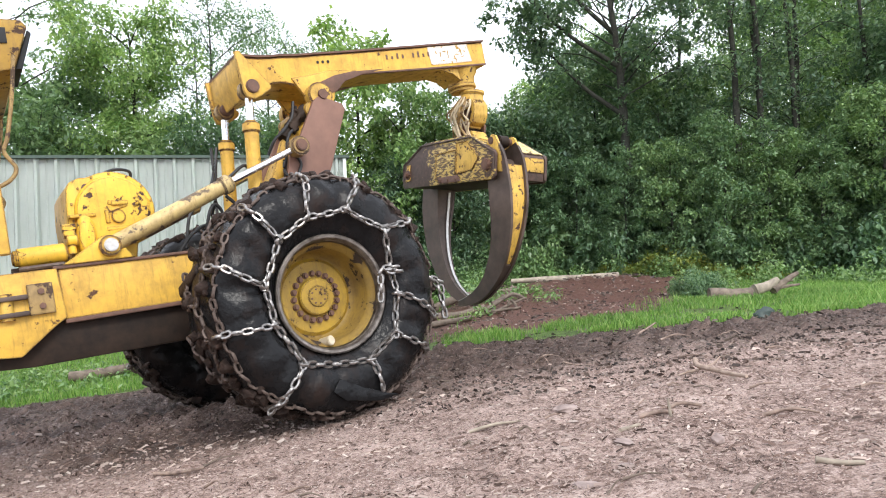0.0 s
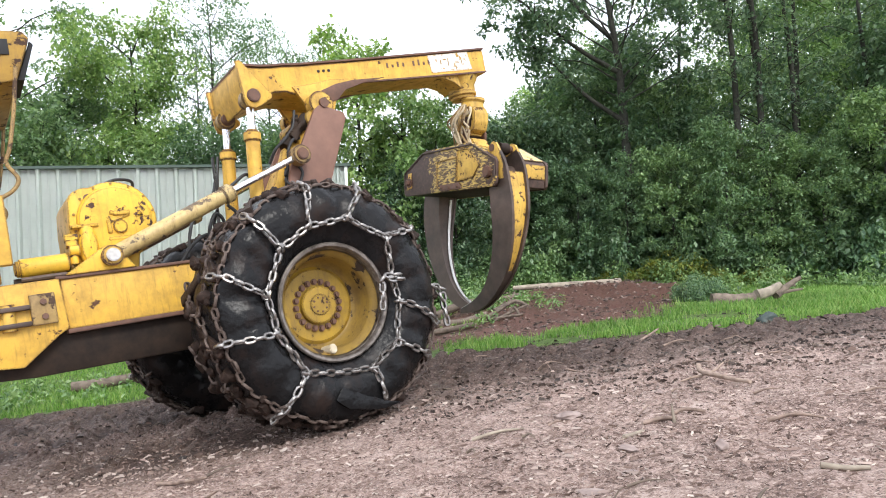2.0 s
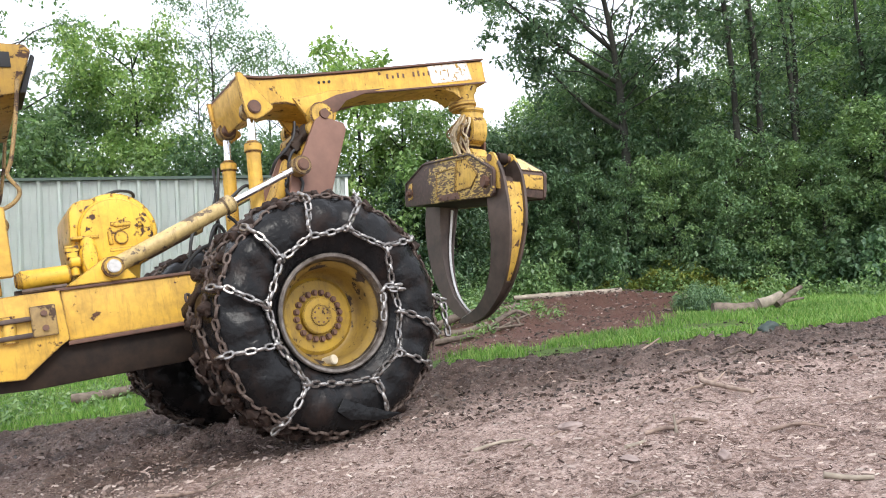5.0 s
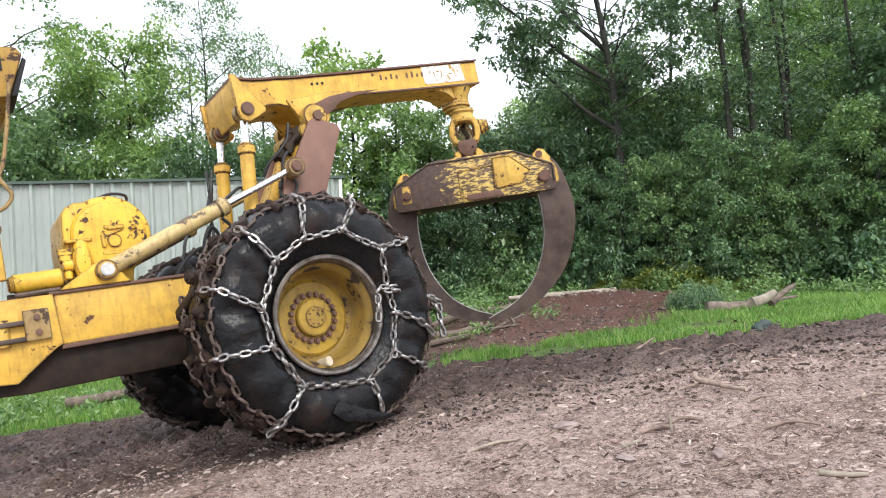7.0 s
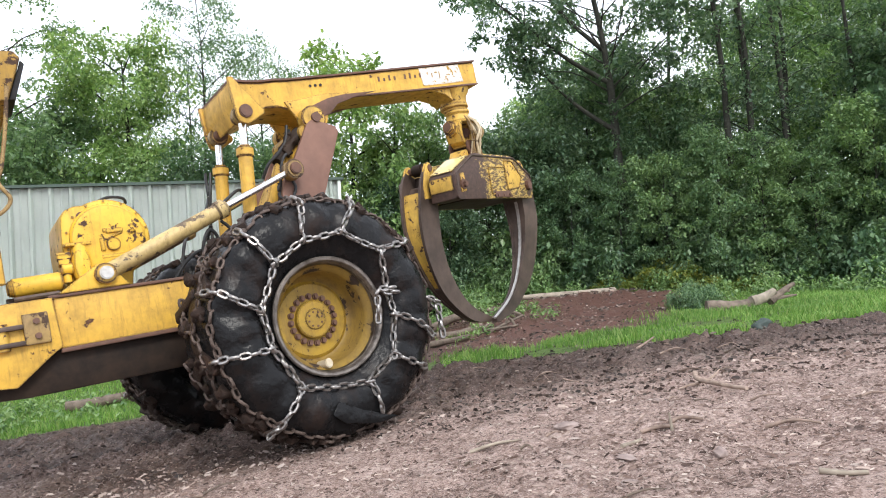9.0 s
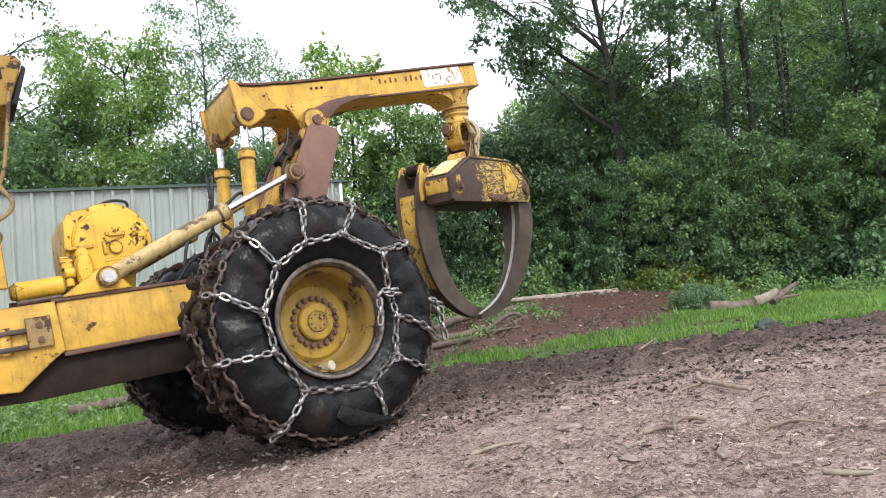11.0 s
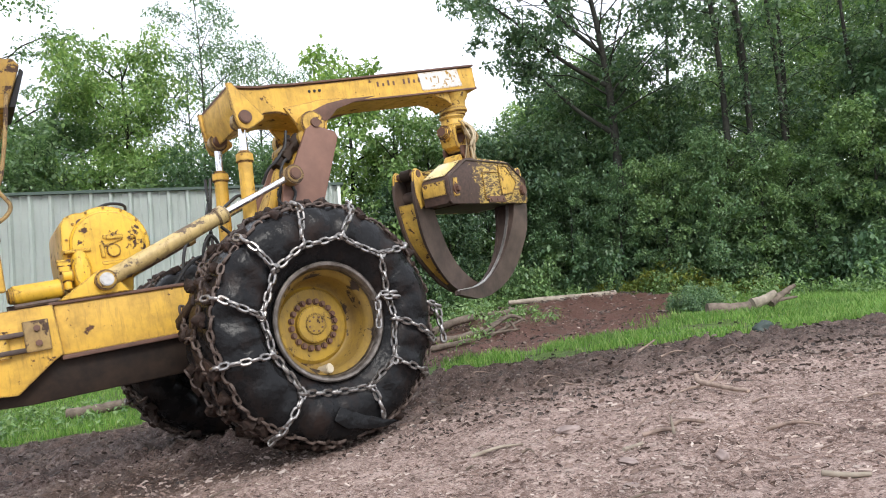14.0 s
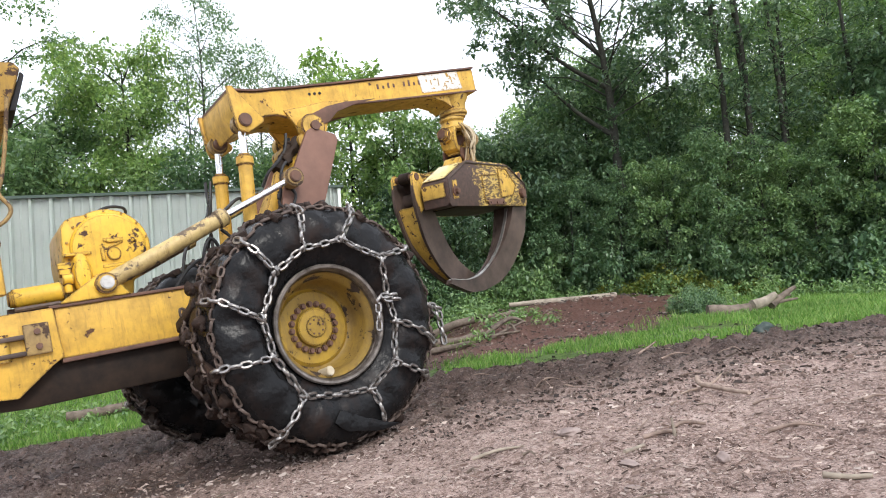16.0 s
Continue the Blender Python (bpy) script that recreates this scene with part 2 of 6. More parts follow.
def soil():
    """Churned red-brown yard soil, wet and black in the ruts, with chip and bark litter; turf beyond its edge."""
    m, nt, b = material("yard_soil")
    g = nt.nodes.new("ShaderNodeTexCoord").outputs["Object"]
    big = tex_noise(nt, 0.55, 5, 0.6, g)
    mid = tex_noise(nt, 3.2, 8, 0.68, g)
    fine = calc(nt, "ADD", calc(nt, "MULTIPLY", tex_noise(nt, 34, 7, 0.7, g), 0.6), calc(nt, "MULTIPLY", tex_noise(nt, 130, 5, 0.7, g), 0.4))
    dry = ramp(nt, calc(nt, "ADD", calc(nt, "MULTIPLY", mid, 0.33), calc(nt, "MULTIPLY", fine, 0.67)),
               [(0.385, (0.042, 0.028, 0.024)), (0.455, (0.18, 0.122, 0.101)), (0.52, (0.335, 0.245, 0.21)), (0.60, (0.51, 0.405, 0.355))])
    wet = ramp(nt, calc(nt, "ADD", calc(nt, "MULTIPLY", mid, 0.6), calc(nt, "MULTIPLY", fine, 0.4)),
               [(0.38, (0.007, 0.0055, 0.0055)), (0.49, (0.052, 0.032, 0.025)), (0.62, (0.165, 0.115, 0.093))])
    at = nt.nodes.new("ShaderNodeAttribute")
    at.attribute_name = "zone"
    sep = nt.nodes.new("ShaderNodeSeparateColor")
    nt.links.new(at.outputs["Color"], sep.inputs[0])
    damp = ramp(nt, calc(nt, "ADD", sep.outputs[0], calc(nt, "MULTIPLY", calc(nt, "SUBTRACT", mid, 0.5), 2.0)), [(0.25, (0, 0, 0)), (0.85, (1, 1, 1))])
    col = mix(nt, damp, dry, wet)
    for scale, turn, hi, lo in ((46, 0.4, 0.86, 0.15), (95, 1.3, 0.82, 0.22)):
        mp = nt.nodes.new("ShaderNodeMapping")
        mp.inputs["Rotation"].default_value, mp.inputs["Scale"].default_value = (0, 0, turn), (1.0, 2.6, 1.0)
        nt.links.new(g, mp.inputs["Vector"])
        vo = nt.nodes.new("ShaderNodeTexVoronoi")
        vo.inputs["Scale"].default_value = scale
        nt.links.new(mp.outputs[0], vo.inputs["Vector"])
        sp = nt.nodes.new("ShaderNodeSeparateColor")
        nt.links.new(vo.outputs["Color"], sp.inputs[0])
        body = ramp(nt, vo.outputs["Distance"], [(0.30, (1, 1, 1)), (0.48, (0, 0, 0))])
        pale = calc(nt, "MULTIPLY", calc(nt, "GREATER_THAN", sp.outputs[0], hi), body)
        dark = calc(nt, "MULTIPLY", calc(nt, "LESS_THAN", sp.outputs[0], lo), body)
        col = mix(nt, calc(nt, "MULTIPLY", pale, 0.75), col, mix(nt, damp, (0.52, 0.42, 0.37), (0.23, 0.185, 0.168)))
        col = mix(nt, calc(nt, "MULTIPLY", dark, 0.8), col, (0.035, 0.024, 0.021))
    red = ramp(nt, fine, [(0.3, (0.055, 0.028, 0.022)), (0.7, (0.16, 0.082, 0.064))])
    col = mix(nt, sep.outputs[2], col, red)
    turf = ramp(nt, tex_noise(nt, 8, 8, 0.7, g), [(0.3, (0.03, 0.05, 0.012)), (0.6, (0.09, 0.15, 0.03)), (0.75, (0.16, 0.20, 0.06))])
    turfy = ramp(nt, calc(nt, "ADD", sep.outputs[1], calc(nt, "MULTIPLY", calc(nt, "SUBTRACT", mid, 0.5), 0.9)), [(0.44, (0, 0, 0)), (0.56, (1, 1, 1))])
    col = mix(nt, turfy, col, turf)
    setv(nt, b, "Base Color", col)
    setv(nt, b, "Roughness", calc(nt, "SUBTRACT", 0.9, calc(nt, "MULTIPLY", damp, 0.38)))
    b.inputs["Specular IOR Level"].default_value = 0.22
    bump(nt, b, calc(nt, "ADD", calc(nt, "MULTIPLY", mid, 0.7), calc(nt, "MULTIPLY", fine, 0.6)), 0.9, 0.035)
    return m


def island(name, cols, rough=0.6, spec=0.3, trans=0.0):
    """One colour per small piece, for litter, grass and leaves."""
    m, nt, b = material(name)
    g = nt.nodes.new("ShaderNodeNewGeometry")
    col = ramp(nt, g.outputs["Random Per Island"], [(i / max(1, len(cols) - 1), c) for i, c in enumerate(cols)])
    own = nt.nodes.new("ShaderNodeObjectInfo")
    col = mix(nt, 1.0, col, ramp(nt, own.outputs["Random"], [(0.0, (0.78, 0.82, 0.86)), (0.5, (1.0, 1.0, 1.0)), (1.0, (1.30, 1.22, 1.0))]), "MULTIPLY")
    cloud = tex_noise(nt, 0.9, 3)
    col = mix(nt, 1.0, col, ramp(nt, cloud, [(0.3, (0.72, 0.74, 0.72)), (0.7, (1.18, 1.16, 1.1))]), "MULTIPLY")
    setv(nt, b, "Base Color", col)
    b.inputs["Roughness"].default_value = rough
    b.inputs["Specular IOR Level"].default_value = spec
    if trans:
        t = nt.nodes.new("ShaderNodeBsdfTranslucent")
        setv(nt, t, "Color", mix(nt, 1.0, col, (1.2, 1.3, 0.75), "MULTIPLY"))
        s = nt.nodes.new("ShaderNodeMixShader")
        s.inputs[0].default_value = trans
        nt.links.new(b.outputs[0], s.inputs[1])
        nt.links.new(t.outputs[0], s.inputs[2])
        nt.links.new(s.outputs[0], nt.nodes["Material Output"].inputs[0])
    return m


mat_soil = soil()
mat_grass = island("grass_blades", [(0.075, 0.17, 0.035), (0.125, 0.255, 0.062), (0.19, 0.335, 0.095), (0.30, 0.38, 0.16)], 0.5, 0.3, 0.35)
mat_wet_chips = island("wet_bark_chips", [(0.016, 0.012, 0.010), (0.035, 0.024, 0.020), (0.06, 0.042, 0.035), (0.10, 0.072, 0.060), (0.16, 0.12, 0.10), (0.27, 0.21, 0.185)], 0.5, 0.35)
mat_chips = island("wood_chips", [(0.05, 0.032, 0.026), (0.13, 0.085, 0.07), (0.22, 0.15, 0.128), (0.30, 0.215, 0.185), (0.36, 0.27, 0.24), (0.44, 0.345, 0.305), (0.60, 0.50, 0.45)], 0.7)
mat_leaf_mid = island("broad_leaves", [(0.081, 0.150, 0.090), (0.124, 0.213, 0.118), (0.175, 0.278, 0.144), (0.239, 0.347, 0.188)], 0.36, 0.5, 0.36)
mat_leaf_dark = island("oak_leaves", [(0.070, 0.130, 0.088), (0.105, 0.180, 0.111), (0.146, 0.224, 0.131), (0.204, 0.288, 0.173)], 0.36, 0.5, 0.36)
mat_leaf_light = island("light_leaves", [(0.107, 0.190, 0.085), (0.167, 0.280, 0.109), (0.233, 0.359, 0.141), (0.309, 0.414, 0.194)], 0.38, 0.5, 0.36)
# paler, bluer leaf colour that imitates haze over the trees behind the shed
mat_leaf_hazy = island("hazy_leaves", [(0.095, 0.165, 0.105), (0.14, 0.225, 0.135), (0.19, 0.29, 0.17), (0.26, 0.36, 0.22)], 0.36, 0.5, 0.5)
mat_leaf_yellow = island("yellowing_leaves", [(0.10, 0.15, 0.03), (0.19, 0.24, 0.05), (0.28, 0.27, 0.06), (0.09, 0.14, 0.03)], 0.55, 0.35, 0.35)
mat_bark = plain("grey_brown_bark", (0.020, 0.021, 0.017), (0.066, 0.066, 0.054), 0.85, 0.0, 13, 0.8, 0.03, 0.2)
mat_log = plain("weathered_log", (0.04, 0.031, 0.025), (0.24, 0.19, 0.15), 0.8, 0.0, 11, 0.6, 0.012, 0.2)
mat_pale_log = plain("bleached_log", (0.14, 0.115, 0.09), (0.44, 0.38, 0.30), 0.8, 0.0, 9, 0.5, 0.01, 0.2)
mat_fork = plain("dry_forked_wood", (0.16, 0.11, 0.085), (0.46, 0.36, 0.29), 0.75, 0.0, 22, 0.5, 0.004, 0.2)
mat_stick = plain("brown_stick", (0.09, 0.062, 0.05), (0.38, 0.285, 0.23), 0.75, 0.0, 18, 0.5, 0.004, 0.2)
mat_stone = plain("pink_sandstone", (0.16, 0.12, 0.108), (0.38, 0.305, 0.275), 0.8, 0.0, 12, 0.5, 0.008, 0.2)
mat_shed = plain("pale_green_sheet_steel", (0.60, 0.655, 0.605), (0.72, 0.77, 0.72), 0.42, 0.0, 1.4, 0.05, 0.002)
mat_shed_dark = plain("dark_green_trim", (0.045, 0.075, 0.06), (0.075, 0.105, 0.085), 0.5, 0.0, 5, 0.05)

# ---- mesh helpers ----
def link(name, bm, mat, parent=None, label="", smooth=None):
    me = bpy.data.meshes.new(name)
    bm.normal_update()
    if smooth is not None:
        for f in bm.faces:
            f.smooth = True
        for e in bm.edges:
            if len(e.link_faces) == 2 and e.calc_face_angle(0) > radians(smooth):
                e.smooth = False
    bm.to_mesh(me)
    bm.free()
    for one in (mat if isinstance(mat, (list, tuple)) else [mat]):
        me.materials.append(one)
    ob = new(name, me)
    if parent is not None:
        ob.parent = parent
    if label:
        ob["label"] = label
    return ob


def part(name, bm, mat, parent, label="", smooth=35):
    return link(name, bm, mat, parent, label, smooth)


def again(name, ob, m, parent):
    """A further piece on the mesh of ob."""
    o = new(name, ob.data)
    o.parent = parent
    o.matrix_basis = m
    return o


def join(*bms):
    out = bmesh.new()
    for b in bms:
        me = bpy.data.meshes.new("tmp")
        b.to_mesh(me)
        b.free()
        out.from_mesh(me)
        bpy.data.meshes.remove(me)
    return out


def box(x0, x1, y0, y1, z0, z1, bevel=0.006):
    bm = bmesh.new()
    bmesh.ops.create_cube(bm, size=1, matrix=Matrix.Translation(((x0 + x1) / 2, (y0 + y1) / 2, (z0 + z1) / 2)) @ Matrix.Diagonal((x1 - x0, y1 - y0, z1 - z0, 1)))
    if bevel:
        bmesh.ops.bevel(bm, geom=bm.edges[:], offset=bevel, segments=2, affect="EDGES", profile=0.6)
    return bm


def slab(profile, y0, y1, bevel=0.006):
    """A plate cut to a profile in x and z, from y0 to y1."""
    bm = bmesh.new()
    a = [bm.verts.new((x, y0, z)) for x, z in profile]
    b = [bm.verts.new((x, y1, z)) for x, z in profile]
    n = len(a)
    bm.faces.new(a)
    bm.faces.new(b[::-1])
    for i in range(n):
        bm.faces.new((a[i], b[i], b[(i + 1) % n], a[(i + 1) % n]))
    bmesh.ops.recalc_face_normals(bm, faces=bm.faces[:])
    if bevel:
        bmesh.ops.bevel(bm, geom=bm.edges[:], offset=bevel, segments=2, affect="EDGES", profile=0.6, clamp_overlap=True)
    return bm


def rod(a, b, r, r2=None, n=20, bevel=0.0):
    """A round bar from a to b."""
    a, b = Vector(a), Vector(b)
    bm = bmesh.new()
    m = Matrix.Translation((a + b) / 2) @ (b - a).to_track_quat("Z", "Y").to_matrix().to_4x4()
    bmesh.ops.create_cone(bm, cap_ends=True, segments=n, radius1=r, radius2=r if r2 is None else r2, depth=(b - a).length, matrix=m)
    if bevel:
        bmesh.ops.bevel(bm, geom=[e for e in bm.edges if e.calc_face_angle(0) > 1.0], offset=bevel, segments=2, affect="EDGES")
    return bm


def lathe(profile, n=64, axis="y"):
    """A turned body from (radius, place along the axis) pairs."""
    bm = bmesh.new()
    rings = []
    for r, s in profile:
        ring = []
        for i in range(n):
            t = 2 * math.pi * i / n
            c, d = r * math.cos(t), r * math.sin(t)
            ring.append(bm.verts.new((c, s, d) if axis == "y" else (c, d, s)))
        rings.append(ring)
    for p, q in zip(rings, rings[1:]):
        for i in range(n):
            bm.faces.new((p[i], p[(i + 1) % n], q[(i + 1) % n], q[i]))
    bmesh.ops.recalc_face_normals(bm, faces=bm.faces[:])
    return bm


def smooth_path(pts, steps=6):
    out = []
    p = [Vector(v) for v in pts]
    p = [p[0] * 2 - p[1]] + p + [p[-1] * 2 - p[-2]]
    for i in range(1, len(p) - 2):
        for k in range(steps):
            t = k / steps
            out.append(0.5 * (2 * p[i] + (p[i + 1] - p[i - 1]) * t + (2 * p[i - 1] - 5 * p[i] + 4 * p[i + 1] - p[i + 2]) * t * t
                              + (3 * p[i] - p[i - 1] - 3 * p[i + 1] + p[i + 2]) * t ** 3))
    return out + [p[-2]]


def tube(pts, r, n=8, steps=6, taper=None, rough=0.0, bm=None):
    """A hose, pipe or limb along points; taper gives the radius at its end."""
    path = smooth_path(pts, steps) if steps > 1 else [Vector(v) for v in pts]
    bm = bm or bmesh.new()
    rings, up = [], Vector((0.13, 0.21, 0.97))
    for i, c in enumerate(path):
        d = (path[min(i + 1, len(path) - 1)] - path[max(i - 1, 0)]).normalized()
        u = d.cross(up)
        if u.length < 0.1:
            u = d.cross(Vector((1, 0, 0)))
        u.normalize()
        v = d.cross(u)
        f = i / max(1, len(path) - 1)
        rr = r + ((taper if taper is not None else r) - r) * f
        rings.append([bm.verts.new(c + (u * math.cos(2 * math.pi * k / n) + v * math.sin(2 * math.pi * k / n)) * rr
                                   * (1 + rough * random.uniform(-1, 1))) for k in range(n)])
    for p, q in zip(rings, rings[1:]):
        for k in range(n):
            bm.faces.new((p[k], p[(k + 1) % n], q[(k + 1) % n], q[k]))
    bm.faces.new(rings[0][::-1])
    bm.faces.new(rings[-1])
    return bm


def roughen(bm, amount, scale, seed=0.0):
    for v in bm.verts:
        v.co += noise.noise_vector(v.co * scale + Vector((seed, seed, seed))) * amount
    return bm


# ---- ground ----
def edge_of_turf(x):
    return float(np.interp(x, [-9, -5.6, -4.1, 0.0, 0.66, 1.24, 2.34, 3.46, 4.28, 6.5, 12], [8.2, 9.0, 9.5, 8.45, 8.05, 7.66, 7.32, 7.23, 7.0, 6.6, 6.0]))


def height(x, y):
    """The lie of the yard: it falls towards the shed, rises to the other side, and levels off at the woods."""
    near = 0.13 + 0.6 * math.tanh(0.25 * (x + 1.03)) - 0.03 * (max(min(y, 11), -3) - 5.2)
    far = 0.10 + 0.25 * math.tanh(0.1 * x)
    f = min(1, max(0, (y - 9) / 9))
    f = f * f * (3 - 2 * f)
    z = near * (1 - f) + far * f
    # the bank of red spoil at the edge of the woods
    z += 0.42 * math.exp(-(((x - 2.9) / 2.6) ** 2 + ((y - 15.2) / 1.5) ** 2))
    z += 0.18 * math.exp(-(((x - 0.9) / 1.3) ** 2 + ((y - 13.2) / 1.0) ** 2))
    z += 0.5 * min(1, max(0, (y - 15) / 7)) * (1 if x > 0 else max(0, 1 + x / 4))
    return z


def spoil(x, y):
    """Where the red spoil lies bare."""
    if not 9.0 < y < 17:
        return 0.0
    c, r = 1.3 + 0.30 * (y - 10), 1.75 + 0.36 * max(0, y - 9.5)
    near, far = min(1, (y - 9.0) / 0.7), min(1, max(0, (16.6 - y) / 1.2))
    return 1.4 * math.exp(-((x - c) / r) ** 2) * near * far


RUT = (Vector((-2.39, 7.12)), Vector((0.807, 0.59)))


def rut(x, y):
    """Distance across, and how far along, the far wheel's track."""
    d = Vector((x, y)) - RUT[0]
    return abs(d.x * RUT[1].y - d.y * RUT[1].x), d.dot(RUT[1])


def relief(x, y):
    """Ruts and clods of the bare soil."""
    p = Vector((x, y, 0))
    e = edge_of_turf(x) - y
    bare = min(1, max(0, e / 0.5))
    r = 0.034 * noise.fractal(p * 1.1, 0.9, 2.0, 3) + 0.024 * noise.fractal(p * 5.0, 0.7, 2.1, 4) * bare
    churn = min(1, max(0, (y - 4.9 - 0.1 * x) / 1.2)) * bare
    r += churn * 0.12 * abs(noise.fractal(p * 3.4 + Vector((7, 3, 0)), 0.7, 2.2, 5))
    r += 0.10 * min(1, spoil(x, y)) * noise.fractal(p * 2.3 + Vector((1, 9, 0)), 0.8, 2.1, 4) * (1 - bare)
    c, along = rut(x, y)
    if along < 0.3:
        w = math.exp(-(c / 0.30) ** 2)
        r += -0.075 * w + 0.055 * math.exp(-((c - 0.48) / 0.16) ** 2) + 0.05 * w * abs(noise.noise(p * 6))
    return r


def ground_z(x, y):
    return height(x, y) + (relief(x, y) if -9 < x < 10 and 0 < y < 18 else 0)


def lines(fine0, fine1, step, far):
    mid = list(np.arange(fine0, fine1 + step / 2, step))
    out, s = [], step
    while fine1 + (out[-1] if out else 0) < far:
        s *= 1.35
        out.append((out[-1] if out else 0) + s)
    return [fine0 - o for o in reversed(out)] + mid + [fine1 + o for o in out]


def build_ground():
    xs, ys = lines(-6.5, 7.0, 0.035, 900), lines(1.8, 10.2, 0.035, 900)
    verts = [(x, y, ground_z(x, y)) for y in ys for x in xs]
    n = len(xs)
    faces = [(j * n + i, j * n + i + 1, (j + 1) * n + i + 1, (j + 1) * n + i) for j in range(len(ys) - 1) for i in range(n - 1)]
    me = bpy.data.meshes.new("ground")
    me.from_pydata(verts, [], faces)
    zone = me.color_attributes.new("zone", "FLOAT_COLOR", "POINT")
    vals = []
    for x, y, z in verts:
        e = edge_of_turf(x)
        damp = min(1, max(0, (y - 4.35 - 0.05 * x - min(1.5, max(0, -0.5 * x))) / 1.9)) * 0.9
        damp = max(damp, 0.9 * math.exp(-(((x + 2.1) / 1.5) ** 2 + ((y - 5.3) / 0.85) ** 2)))  # darker red-brown patch round the wheels
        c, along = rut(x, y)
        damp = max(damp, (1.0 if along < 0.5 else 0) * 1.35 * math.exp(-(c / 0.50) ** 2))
        bare = min(1, max(0, spoil(x, y) * 1.6 - 0.5)) if y > e else 0
        turf = min(1, max(0, 0.5 + (y - e) / 0.5)) * (1 - bare)
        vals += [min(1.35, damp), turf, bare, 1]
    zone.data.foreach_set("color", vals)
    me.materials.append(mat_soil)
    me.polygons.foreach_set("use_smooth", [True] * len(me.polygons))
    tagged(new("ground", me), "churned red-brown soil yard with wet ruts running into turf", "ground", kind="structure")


build_ground()

# ---- the skidder: x runs to its rear, y to its far side, z up, from the middle of the rear axle ----
MACHINE = pose(-1.711, 6.171, 0.892, -6.63, -5.26, 36.14)
skidder = tagged(new("log_skidder"), "yellow log skidder with chained rear tyres and lifted boom", "vehicle")
skidder.matrix_basis = MACHINE


def link_mesh(length=0.094, width=0.062, r=0.0118):
    """One oval chain link, long way along x."""
    bm = bmesh.new()
    c, k = (length - width) / 2, width / 2 - r
    path = []
    for i in range(12):
        t = 2 * math.pi * i / 12
        path.append(Vector((math.cos(t) * k + (c if math.cos(t) > 1e-6 else -c if math.cos(t) < -1e-6 else 0), math.sin(t) * k, 0)))
    rings = []
    for i, p in enumerate(path):
        d = (path[(i + 1) % 12] - path[i - 1]).normalized()
        u = Vector((-d.y, d.x, 0))
        rings.append([bm.verts.new(p + u * r * math.cos(a) + Vector((0, 0, r * math.sin(a)))) for a in (0, 1.047, 2.094, 3.142, 4.189, 5.236)])
    for i in range(12):
        p, q = rings[i], rings[(i + 1) % 12]
        for k2 in range(6):
            bm.faces.new((p[k2], p[(k2 + 1) % 6], q[(k2 + 1) % 6], q[k2]))
    bmesh.ops.recalc_face_normals(bm, faces=bm.faces[:])
    return bm


def tyre_section():
    """Radius and side place of the tyre's skin, from the outer bead round the tread to the inner bead."""
    out = [(0.425, -0.285), (0.47, -0.325), (0.53, -0.362), (0.60, -0.388), (0.68, -0.392), (0.755, -0.378), (0.815, -0.345), (0.855, -0.295), (0.875, -0.22), (0.885, -0.11)]
    return out + [(0.888, 0.0)] + [(r, -s) for r, s in reversed(out)]


def tyre_side(r):
    sec = tyre_section()[:10]
    return float(np.interp(r, [a for a, b in sec], [b for a, b in sec]))


